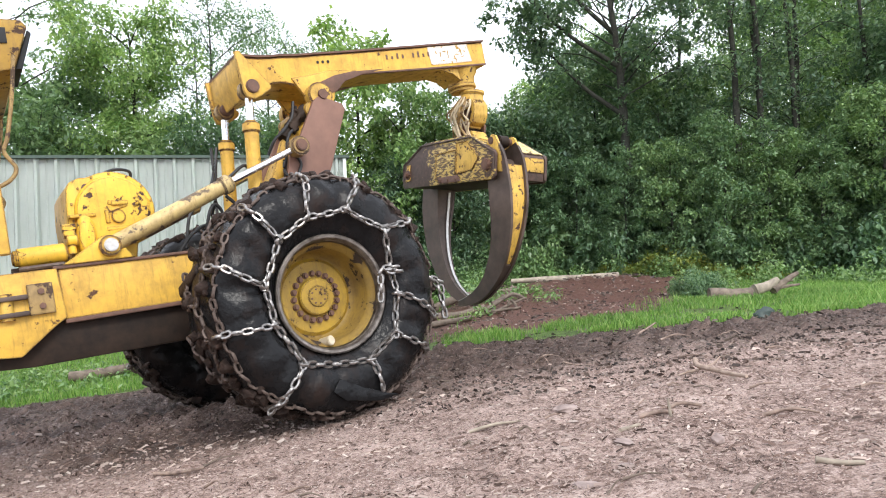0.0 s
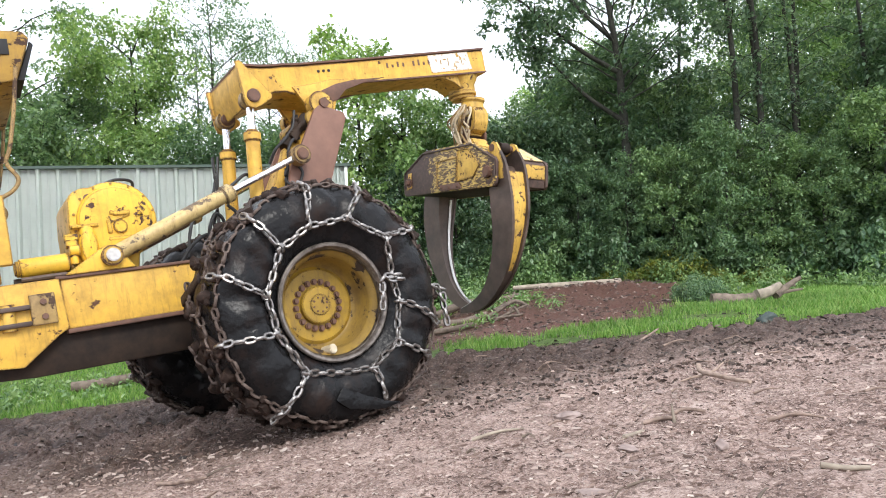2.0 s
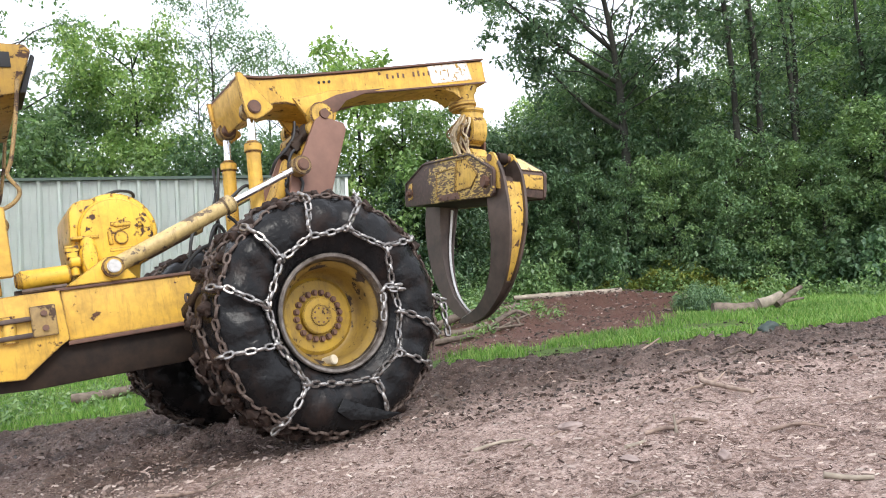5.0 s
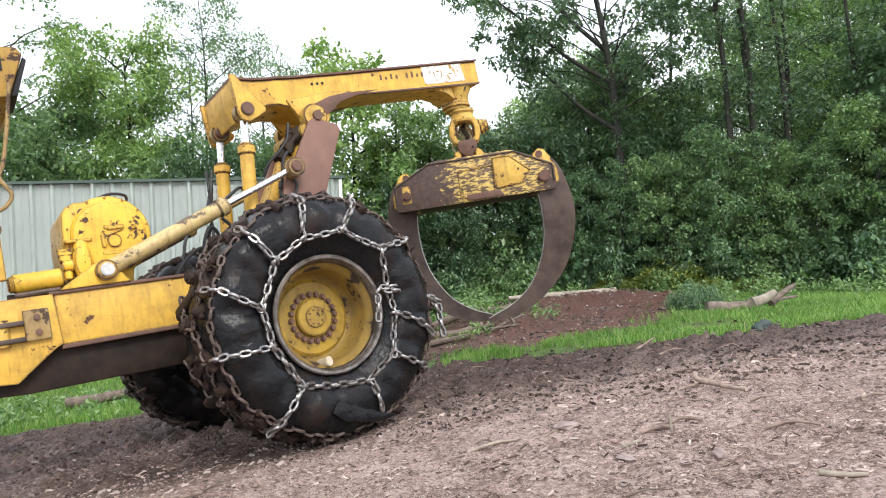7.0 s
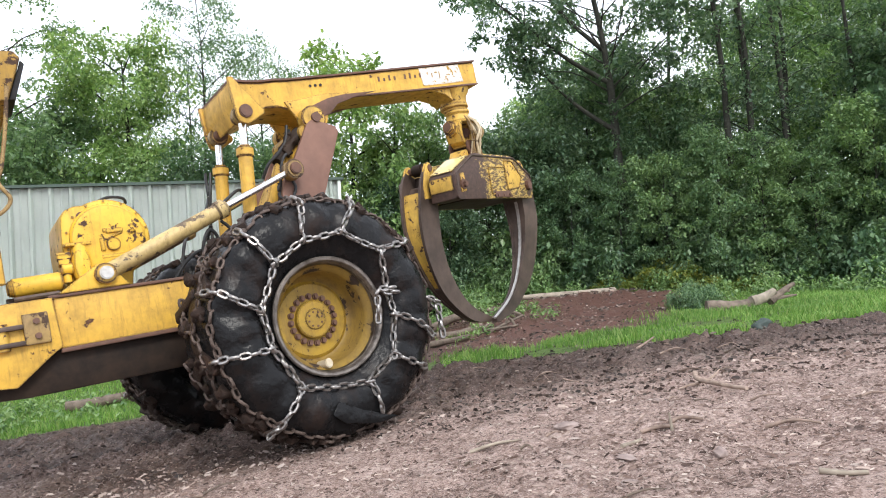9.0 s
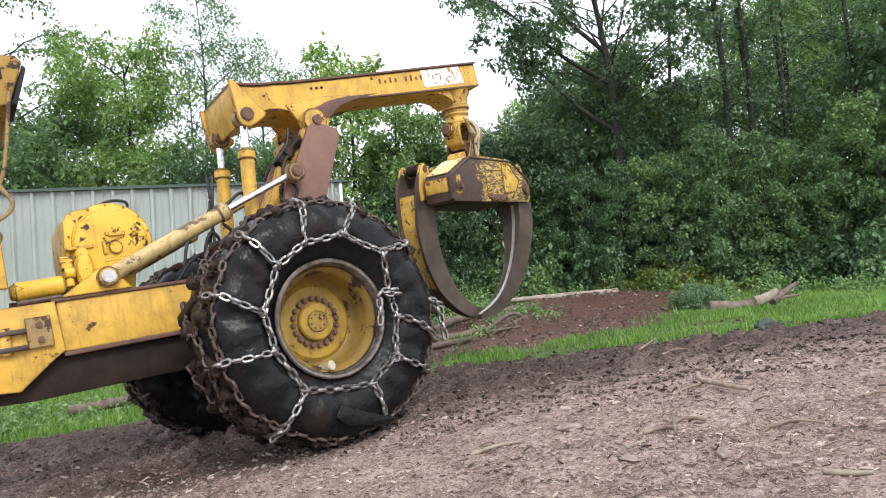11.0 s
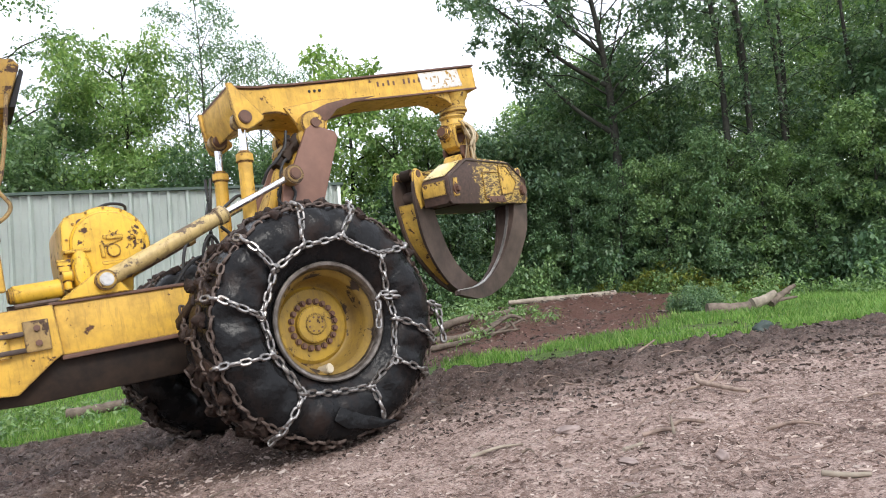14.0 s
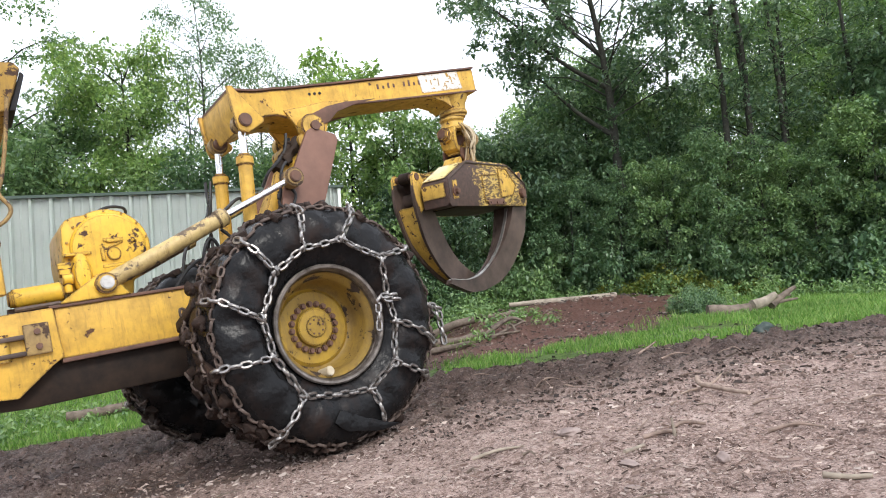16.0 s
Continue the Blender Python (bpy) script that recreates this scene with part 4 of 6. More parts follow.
hoses = [[(0.62, -0.2, 1.78), (0.56, -0.24, 1.62), (0.45, -0.27, 1.50), (0.36, -0.25, 1.42), (0.30, -0.2, 1.30)],
         [(0.66, -0.15, 1.75), (0.60, -0.27, 1.56), (0.47, -0.31, 1.44), (0.42, -0.30, 1.25), (0.34, -0.28, 0.9)],
         [(0.05, 0.36, 1.52), (0.00, 0.33, 1.30), (-0.05, 0.30, 1.05), (-0.10, 0.2, 0.8)],
         [(-0.28, -0.44, 0.98), (-0.10, -0.34, 1.12), (0.05, -0.28, 1.20), (0.12, -0.24, 1.05)],
         [(-0.30, -0.42, 0.90), (-0.33, -0.38, 0.78), (-0.24, -0.34, 0.66), (-0.1, -0.3, 0.6)],
         [(-0.22, -0.44, 0.93), (-0.14, -0.42, 0.84), (-0.16, -0.38, 0.70), (-0.2, -0.34, 0.6)],
         [(0.47, -0.40, 1.24), (0.50, -0.40, 1.16), (0.44, -0.39, 1.06), (0.36, -0.36, 1.10), (0.38, -0.33, 1.22)]]
hoses += [[(-0.42, -0.40, 0.56), (-0.40, -0.46, 0.74), (-0.34, -0.47, 0.86), (-0.27, -0.44, 0.80), (-0.26, -0.40, 0.62)],
          [(-0.02, 0.30, 1.50), (-0.06, 0.26, 1.22), (-0.22, 0.10, 1.02), (-0.40, -0.02, 0.86), (-0.48, -0.06, 0.58)],
          [(-0.62, -0.30, 0.52), (-0.50, -0.32, 0.66), (-0.36, -0.34, 0.72), (-0.22, -0.36, 0.58)]]
for h in hoses:
    part("hydraulic_hose", tube(h, 0.014, 8), mat_black, skidder, "black hydraulic hose")
part("hose_sleeve", roughen(join(tube([(0.70, -0.24, 1.70), (0.60, -0.27, 1.58), (0.52, -0.28, 1.50)], 0.045, 8, rough=0.2), tube([(0.63, -0.20, 1.70), (0.57, -0.22, 1.58), (0.44, -0.25, 1.44)], 0.04, 8, rough=0.2)), 0.02, 12), mat_darkbox, skidder, "greasy hose sleeve at the pivot")


# the boom: a wide head at the front narrowing to a box that carries the neck
def boom():
    top = lambda x: 2.135 + 0.113 * (x - 0.12)
    rows = [(0.09, 2.132, 1.95, 0.355), (0.16, 2.128, 1.83, 0.345), (0.30, 2.133, 1.87, 0.32), (0.42, 2.152, 1.92, 0.285), (0.55, 2.180, 1.94, 0.25), (0.68, 2.197, 1.92, 0.22), (0.78, top(0.78), 1.90, 0.21),
            (0.92, top(0.92), 1.88, 0.21), (1.06, top(1.06), 1.89, 0.205), (1.20, top(1.2), 2.00, 0.20), (1.40, top(1.4), 2.055, 0.20), (1.9, top(1.9), 2.10, 0.20), (2.5, top(2.5), 2.155, 0.20), (3.0, top(3.0), 2.205, 0.20)]
    bm = bmesh.new()
    rings = []
    for x, t, b, w in rows:
        ring = [bm.verts.new((x, -w, b)), bm.verts.new((x, -w, t)), bm.verts.new((x, w, t)), bm.verts.new((x, w, b))]
        rings.append(ring)
    for p, q in zip(rings, rings[1:]):
        for k in range(4):
            bm.faces.new((p[k], p[(k + 1) % 4], q[(k + 1) % 4], q[k]))
    bm.faces.new(rings[0][::-1])
    bm.faces.new(rings[-1])
    bmesh.ops.recalc_face_normals(bm, faces=bm.faces[:])
    bmesh.ops.bevel(bm, geom=[e for e in bm.edges if e.calc_face_angle(0) > 0.9], offset=0.01, segments=2, affect="EDGES")
    b = part("boom", bm, mat_yellow, skidder, "yellow box boom with scraped paint and weathered sticker")
    cap = bmesh.new()
    cols = []
    for x, t, bb, w in rows:
        cols.append([cap.verts.new((x, -w - 0.018, t + 0.002)), cap.verts.new((x, w + 0.018, t + 0.002)), cap.verts.new((x, w + 0.018, t + 0.020)), cap.verts.new((x, -w - 0.018, t + 0.020))])
    for p, q in zip(cols, cols[1:]):
        for k in range(4):
            cap.faces.new((p[k], q[k], q[(k + 1) % 4], p[(k + 1) % 4]))
    cap.faces.new(cols[0])
    cap.faces.new(cols[-1][::-1])
    bmesh.ops.recalc_face_normals(cap, faces=cap.faces[:])
    part("boom_top_plate", cap, mat_rust, b, "rusty top edge plate of the boom", 20)
    for s in (-1, 1):
        part("boom_edge", slab([(1.35, 2.052), (3.0, 2.203), (3.0, 2.222), (1.35, 2.068)], *sorted((s * 0.200, s * 0.206)), 0.002), mat_rust, b, "rust line along the lower edge")
        y0, y1 = sorted((s * 0.392, s * 0.425))
        part("head_ear", slab([(0.055, 2.15), (0.10, 2.155), (0.34, 1.855), (0.33, 1.825), (0.235, 1.765), (0.17, 1.735), (0.105, 1.755), (0.085, 1.82)], y0, y1, 0.010), mat_yellow, b, "yellow ear plate of the boom head")
        # the cheek that runs from the ear to the pivot, and its rusty gusset
        g0, g1 = sorted((s * 0.205, s * 0.245))
        part("pivot_cheek", slab([(0.62, 1.99), (0.80, 2.02), (1.02, 2.07), (1.32, 2.085), (1.15, 2.00), (1.06, 1.90), (1.02, 1.78), (0.86, 1.72), (0.74, 1.80)], g0, g1, 0.008), mat_yellow, b, "yellow pivot cheek")
        part("pivot_gusset", slab([(0.88, 1.945), (1.06, 2.02), (1.25, 2.062), (1.62, 2.098), (1.36, 2.035), (1.16, 1.965), (1.06, 1.87), (0.98, 1.84)], *sorted((s * 0.246, s * 0.262)), 0.004), mat_rust, b, "rusty gusset")
    part("head_front", slab([(0.09, 2.13), (0.10, 1.95), (0.14, 1.80), (0.155, 1.80), (0.12, 1.95), (0.105, 2.135)], -0.40, 0.40, 0.004), mat_yellow, b)
    for i, x in enumerate((0.93, 0.985, 1.04)):
        part("bolt_hole", rod((x, -0.209, 2.155 + 0.1 * (x - 0.93)), (x, -0.215, 2.155 + 0.1 * (x - 0.93)), 0.014, n=12), mat_void, b)
    part("sticker", slab([(2.25, 2.175), (2.225, 2.365), (2.765, 2.425), (2.80, 2.235)], -0.2045, -0.2015, 0), mat_sticker, b, "faded white sticker with worn marks", None)
    for k, (x, w, z, h) in enumerate([(2.38, 0.012, 2.27, 0.05), (2.42, 0.04, 2.32, 0.012), (2.48, 0.01, 2.26, 0.08), (2.58, 0.05, 2.30, 0.01), (2.66, 0.012, 2.30, 0.06)]):
        part("sticker_mark", box(x, x + w, -0.2075, -0.2048, z, z + h, 0), mat_yellow_worn, b, "", None)
    for k in range(9):
        x = 1.70 + 0.065 * k
        h = (0.05, 0.03, 0.055, 0.04, 0.0, 0.05, 0.06, 0.035, 0.05)[k]
        if h:
            part("worn_mark", box(x, x + 0.022, -0.2045, -0.2012, 2.215 + 0.1 * (x - 1.7), 2.215 + h + 0.1 * (x - 1.7), 0), mat_rust, b, "", None)
    # neck that carries the swivel
    neck = lathe([(0.0, 2.20), (0.20, 2.20), (0.19, 2.15), (0.155, 2.10), (0.15, 2.02), (0.158, 2.015), (0.158, 1.985), (0.135, 1.98), (0.13, 1.95), (0.0, 1.95)], 32, "z")
    bmesh.ops.translate(neck, verts=neck.verts, vec=(2.76, 0, 0))
    part("boom_neck", neck, mat_yellow_worn, b, "yellow round neck under the boom tip", 40)
    part("neck_web", slab([(2.28, 2.15), (2.62, 2.17), (2.64, 2.03), (2.55, 2.10), (2.42, 2.135)], -0.16, 0.16, 0.006), mat_yellow_worn, b)
    return b


boom()

# ---- the grapple: it hangs from the swivel under the boom's neck; x along its beam, z up ----
SWIVEL = MACHINE @ Vector((2.76, 0, 1.94))
grapple = tagged(new("log_grapple"), "rusty yellow log grapple with curved tongs hanging from the boom", "grapple")
BEAM = -1.03  # underside of the beam


def beam_profile(x0, x1):
    full = [(-0.86, 0.03), (-0.86, 0.25), (-0.83, 0.29), (-0.46, 0.47), (-0.40, 0.485), (0.40, 0.485), (0.46, 0.47), (0.83, 0.29), (0.86, 0.25), (0.86, 0.03), (0.83, 0.0), (-0.83, 0.0)]
    if x0 is None:
        return [(x, z + BEAM) for x, z in full]
    top = lambda x: float(np.interp(abs(x), [0.40, 0.46, 0.83, 0.86], [0.485, 0.47, 0.29, 0.25])) - 0.012
    xs = [x0] + [x for x in (-0.83, -0.46, -0.40, 0.40, 0.46, 0.83) if x0 < x < x1] + [x1]
    return [(x, top(x) + BEAM) for x in xs] + [(x1, BEAM + 0.012), (x0, BEAM + 0.012)]


for s in (-1, 1):
    y0, y1 = sorted((s * 0.345, s * 0.310))
    side = part("side_plate", slab(beam_profile(None, None), y0, y1, 0.008), mat_beam, grapple, "scraped rusty side plate of the grapple beam")
    o = s * -1  # the closed box end on this plate's side
    face = s * 0.352
    # raised door outline and pointed panel welded on the plate
    d0, d1 = sorted((face, s * 0.344))
    part("door_panel", slab([(-0.16 * -s, BEAM + 0.05), (-0.16 * -s, BEAM + 0.33), (0.20 * -s, BEAM + 0.35), (0.20 * -s, BEAM + 0.05)], d0, d1, 0.004), mat_beam, side)
    part("point_panel", slab([(0.22 * -s, BEAM + 0.10), (0.22 * -s, BEAM + 0.42), (0.40 * -s, BEAM + 0.42), (0.60 * -s, BEAM + 0.24), (0.50 * -s, BEAM + 0.12)], d0, d1, 0.004), mat_yellow_worn, side, "patch of yellow paint left on the plate")
    for name, ring in (("door", [(-0.16, 0.05), (-0.16, 0.33), (0.20, 0.35), (0.20, 0.05), (-0.16, 0.05)]), ("point", [(0.22, 0.10), (0.22, 0.42), (0.40, 0.42), (0.60, 0.24), (0.50, 0.12), (0.22, 0.10)])):
        part("weld_bead", tube([(x * -s, s * 0.353, BEAM + z) for x, z in ring], 0.0085, 6, 1, None, 0.25), mat_yellow_worn, side, "rough weld bead round a plate")
    part("top_bead", tube([(x, s * 0.350, BEAM + z - 0.012) for x, z in ((-0.84, 0.10), (-0.84, 0.28), (-0.46, 0.47), (0.46, 0.47), (0.84, 0.28), (0.84, 0.10))], 0.009, 6, 1, None, 0.2), mat_tong, side)
    part("lower_strap", slab([(-0.10 * -s, BEAM + 0.012), (-0.10 * -s, BEAM + 0.075), (0.25 * -s, BEAM + 0.085), (0.30 * -s, BEAM + 0.012)], *sorted((s * 0.362, s * 0.344)), 0.006), mat_rust, side)
    for x in (-0.06, 0.08, 0.22):
        part("strap_bolt", rod((x * -s, s * 0.355, BEAM + 0.04), (x * -s, s * 0.372, BEAM + 0.04), 0.014, n=8), mat_rust, side)
    part("big_pin", rod((0.735 * -s, s * 0.33, BEAM + 0.15), (0.735 * -s, s * 0.385, BEAM + 0.15), 0.062, n=8, bevel=0.008), mat_rust, side, "large rusty pivot pin")
    part("small_pin", join(rod((-0.735 * -s, s * 0.33, BEAM + 0.15), (-0.735 * -s, s * 0.395, BEAM + 0.15), 0.034, n=6, bevel=0.005), rod((-0.735 * -s, s * 0.33, BEAM + 0.15), (-0.735 * -s, s * 0.362, BEAM + 0.15), 0.055, n=20)), mat_rust, side, "pin with bracket")
    part("pin_bracket", slab([(-0.79 * -s, BEAM + 0.07), (-0.77 * -s, BEAM + 0.26), (-0.69 * -s, BEAM + 0.27), (-0.68 * -s, BEAM + 0.08)], d0, d1, 0.004), mat_yellow_worn, side)
    # box end beside the other tong
    lo, hi = (0.30, 0.85) if s > 0 else (-0.85, -0.30)
    b0, b1 = sorted((s * 0.02, s * 0.309))
    part("box_end", slab(beam_profile(lo, hi), b0, b1, 0.012), mat_beam, grapple, "closed box end of the beam, paint scraped")
    # plate on the slope of the box end, its paint paled for the sky's reflection
    a, e = (0.47, 0.835)
    slope = slab([(a * s, BEAM + 0.462), (e * s, BEAM + 0.286), (e * s, BEAM + 0.294), (a * s, BEAM + 0.471)], b0 + 0.01, b1 - 0.01, 0.002)
    part("slope_plate", slope, mat_pale, grapple, "yellow slope of the beam end, sky reflection in its paint")
    part("end_plate", box(*sorted((s * 0.852, s * 0.862)), b0 + 0.01, b1 - 0.01, BEAM + 0.10, BEAM + 0.245, 0.003), mat_yellow_worn, grapple)
part("beam_core", slab(beam_profile(-0.30, 0.30), -0.309, 0.309, 0.01), mat_beam, grapple)
part("beam_belly", box(-0.62, 0.62, -0.309, 0.309, BEAM + 0.002, BEAM + 0.011, 0.003), mat_darkbox, grapple)


def make_tong(s):
    """A curved tong; s=1 at the beam's +x end. Its own origin is the pivot."""
    px, pz = 0.735 * s, BEAM + 0.15
    yc = -0.155 * s  # middle of the tong at its pivot
    t = part("tong", rod((0, -0.14, 0), (0, 0.14, 0), 0.075, n=24), mat_tong, grapple, "thick curved brown steel tong")
    t.matrix_basis = Matrix.Translation((px, yc, pz))
    # centre line of the inner and outer edges, out to x, down in z, for the +x tong
    inner = [(-0.10, 0.17), (-0.09, 0.02), (-0.07, -0.12), (-0.05, -0.35), (-0.065, -0.62), (-0.14, -0.88), (-0.29, -1.13), (-0.50, -1.30), (-0.79, -1.425)]
    outer = [(0.08, 0.24), (0.18, 0.10), (0.245, -0.10), (0.285, -0.37), (0.235, -0.69), (0.095, -1.005), (-0.14, -1.245), (-0.42, -1.41), (-0.79, -1.475)]
    half = [0.135, 0.135, 0.13, 0.118, 0.09, 0.066, 0.05, 0.040, 0.034]
    lean = [0, 0, 0, 0, 0.015, 0.035, 0.06, 0.08, 0.095]
    ip, op = smooth_path([(x, 0, z) for x, z in inner], 4), smooth_path([(x, 0, z) for x, z in outer], 4)
    hw = [float(np.interp(i / 4, range(9), half)) for i in range(len(ip))]
    ln = [float(np.interp(i / 4, range(9), lean)) for i in range(len(ip))]
    for k in (-1, 1):  # two cheek plates
        bm = bmesh.new()
        rings = []
        for a, b, h, l in zip(ip, op, hw, ln):
            y0, y1 = (k * h + l * s, k * (h - min(0.03, h * 0.8)) + l * s)
            rings.append([bm.verts.new((p.x * s, y, p.z)) for p, y in ((a, y0), (b, y0), (b, y1), (a, y1))])
        for p, q in zip(rings, rings[1:]):
            for j in range(4):
                bm.faces.new((p[j], p[(j + 1) % 4], q[(j + 1) % 4], q[j]))
        bm.faces.new(rings[0])
        bm.faces.new(rings[-1][::-1])
        bmesh.ops.recalc_face_normals(bm, faces=bm.faces[:])
        part("cheek_plate", bm, mat_tong, t, "", 40)
    # web between the cheeks: the hollow back shows yellow paint high up, bare steel below
    def web(i0, i1, set_in, mat, label, inner_side):
        bm = bmesh.new()
        rings = []
        for i in range(i0, i1):
            a, b, h, l = ip[i], op[i], max(hw[i] - 0.02, hw[i] * 0.5), ln[i]
            d = (a - b).normalized() if not inner_side else (b - a).normalized()
            p = (b if not inner_side else a) + d * set_in
            p2 = p + d * 0.025
            rings.append([bm.verts.new((v.x * s, y + l * s, v.z)) for v, y in ((p, -h), (p, h), (p2, h), (p2, -h))])
        for p, q in zip(rings, rings[1:]):
            for j in range(4):
                bm.faces.new((p[j], p[(j + 1) % 4], q[(j + 1) % 4], q[j]))
        bm.faces.new(rings[0])
        bm.faces.new(rings[-1][::-1])
        bmesh.ops.recalc_face_normals(bm, faces=bm.faces[:])
        part("web_plate", bm, mat, t, label, 40)
    web(6, 21, 0.035, mat_yellow_worn, "yellow painted back of the tong", False)
    web(20, 33, 0.012, mat_tong, "", False)
    web(0, 33, 0.006, mat_tong, "", True)
    # scoured inner edge
    bm = bmesh.new()
    rings = []
    for i in range(9, 33):
        a, b, h, l = ip[i], op[i], 0.016, ln[i] - 0.3 * hw[i]
        d = (b - a).normalized()
        rings.append([bm.verts.new((v.x * s, y + l * s, v.z)) for v, y in ((a - d * 0.008, -h), (a - d * 0.008, h), (a + d * 0.01, h), (a + d * 0.01, -h))])
    for p, q in zip(rings, rings[1:]):
        for j in range(4):
            bm.faces.new((p[j], p[(j + 1) % 4], q[(j + 1) % 4], q[j]))
    bm.faces.new(rings[0])
    bm.faces.new(rings[-1][::-1])
    bmesh.ops.recalc_face_normals(bm, faces=bm.faces[:])
    part("wear_edge", bm, mat_edge, t, "scoured bright inner edge", 40)
    # horn with the eye for the closing ram
    for k in (-1, 1):
        y0, y1 = sorted((k * 0.137, k * 0.107))
        part("horn", slab([(-0.12 * s, -0.06), (-0.12 * s, 0.12), (-0.07 * s, 0.26), (-0.01 * s, 0.31), (0.05 * s, 0.29), (0.11 * s, 0.20), (0.165 * s, 0.06), (0.17 * s, -0.08)], y0, y1, 0.008), mat_yellow_worn, t, "yellow horn of the tong with worn edges")
    part("horn_pin", rod((-0.01 * s, -0.145, 0.245), (-0.01 * s, 0.145, 0.245), 0.038, n=20), mat_rust, t)
    part("ram_eye", rod((-0.01 * s, -0.06, 0.245), (-0.01 * s, 0.06, 0.245), 0.062, n=20, bevel=0.008), mat_darkbox, t)
    return t


tong_plus, tong_minus = make_tong(1), make_tong(-1)

# swivel head, yoke and cross knuckle
casting = lathe([(0.0, 0.02), (0.135, 0.02), (0.14, -0.01), (0.125, -0.03), (0.13, -0.075), (0.15, -0.10), (0.145, -0.125), (0.0, -0.125)], 32, "z")
part("swivel_casting", casting, mat_yellow_worn, grapple, "worn yellow swivel casting", 40)
for s in (-1, 1):
    arm = slab([(s * 0.06, -0.09), (s * 0.135, -0.10), (s * 0.168, -0.16), (s * 0.172, -0.26), (s * 0.145, -0.345), (s * 0.06, -0.385), (s * 0.055, -0.335), (s * 0.10, -0.30), (s * 0.108, -0.20), (s * 0.095, -0.15), (s * 0.055, -0.135)][::s], -0.095, 0.095, 0.014)
    part("yoke_arm", arm, mat_yellow_worn, grapple, "curved yellow yoke arm")
    part("yoke_boss", rod((s * 0.09, 0, -0.215), (s * 0.135, 0, -0.215), 0.062, n=20, bevel=0.008), mat_rust, grapple)
part("yoke_bridge", box(-0.07, 0.07, -0.09, 0.09, -0.40, -0.345, 0.014), mat_yellow_worn, grapple)
part("cross_bar", tube([(0.01, 0.02, -0.12), (-0.01, 0.0, -0.2), (0.02, -0.01, -0.28), (0.0, 0.0, -0.36)], 0.024, 8), mat_darkbox, grapple, "dark greasy hose core")
part("knuckle_cap", join(rod((0.165, 0, -0.195), (0.225, 0, -0.185), 0.088, n=8, bevel=0.012), rod((0.215, 0, -0.186), (0.262, 0, -0.180), 0.072, n=6, bevel=0.008)), mat_yellow_worn, grapple, "heavy yellow pin cap with worn rusty face")
part("cap_face", rod((0.258, 0, -0.181), (0.268, 0, -0.180), 0.052, n=6), mat_rust, grapple)
for s in (-1, 1):
    part("pin_plate", slab([(-0.085, -0.335), (0.085, -0.335), (0.105, -0.365), (0.10, -0.44), (0.03, -0.515), (-0.03, -0.515), (-0.10, -0.44), (-0.105, -0.365)], *sorted((s * 0.13, s * 0.098)), 0.010), mat_rust, grapple, "five-sided rusty pin plate")
    part("plate_bolt", rod((0.055, s * 0.128, -0.42), (0.055, s * 0.140, -0.42), 0.012, n=6), mat_darkbox, grapple)
    part("saddle_lug", slab([(s * 0.085, BEAM + 0.47), (s * 0.075, -0.47), (s * 0.10, -0.43), (s * 0.14, -0.45), (s * 0.22, BEAM + 0.47)][::s], -0.10, 0.10, 0.012), mat_yellow_worn, grapple, "yellow saddle lug on the beam")
part("cross_pin", rod((0, -0.12, -0.42), (0, 0.12, -0.42), 0.05, n=16), mat_darkbox, grapple)
part("saddle_base", box(-0.24, 0.24, -0.16, 0.16, BEAM + 0.478, BEAM + 0.500, 0.006), mat_yellow_worn, grapple)
random.seed(5)
for k in range(12):
    y = random.uniform(0.10, 0.17)
    x = random.uniform(-0.13, 0.10)
    kink = random.uniform(-0.05, 0.05)
    run = tube([(x * 0.6, y * 0.7, -0.06), (x - 0.02 + kink, y * 1.15, -0.15), (x + random.uniform(-0.07, 0.07), y * 1.35 + 0.02, -0.26), (x - kink, y * 1.3, -0.36), (x + random.uniform(-0.09, 0.09), y * 1.0, BEAM + 0.49)], random.uniform(0.010, 0.015), 8)
    part("grapple_hose", run, mat_hoses if k % 3 else mat_yellow_dirty, grapple, "pale scuffed hose")


def motions():
    """The grapple turns on its swivel, sways, and at the end its tongs close."""
    # seconds, turn, lean, shift
    turn = [(0, 125, -3, 0.10), (4.2, 125, -3, 0.10), (5.1, 123, -3, 0.09), (5.5, 106, 0, 0.06), (6.0, 72, 7, 0.0), (6.3, 50, 10, -0.03), (6.5, 36, 9.5, -0.02), (6.7, 22, 8, 0.01), (7.0, 0, 6, 0.05), (7.4, -28, 3, 0.10), (7.7, -50, 2, 0.09),
            (7.9, -67, 1, 0.06), (8.2, -91, 0, 0.02), (8.5, -111, 2.5, 0.02), (8.8, -121, 5, 0.02), (9.2, -123, 7, 0.02), (9.8, -123, 5, 0.01), (10.6, -123, 4, 0.0), (11.5, -123, 4.5, 0.0), (13, -123, 5.5, -0.03), (16, -123, 5, -0.03)]
    walk(grapple, [(t, Matrix.Translation(SWIVEL + Vector((dx, 0, 0))) @ pose(0, 0, 0, 0, -lean, 0) @ pose(0, 0, 0, 0, 0, a)) for t, a, lean, dx in turn])
    shut = [(0, 0), (9.2, 0.5), (10.2, 3), (11.5, 8.5), (12.5, 14), (13.5, 20), (14.5, 25), (16, 29)]
    for t, s in ((tong_plus, 1), (tong_minus, -1)):
        home = t.matrix_basis.copy()
        walk(t, [(a, home @ pose(0, 0, 0, 0, s * d, 0)) for a, d in shut])

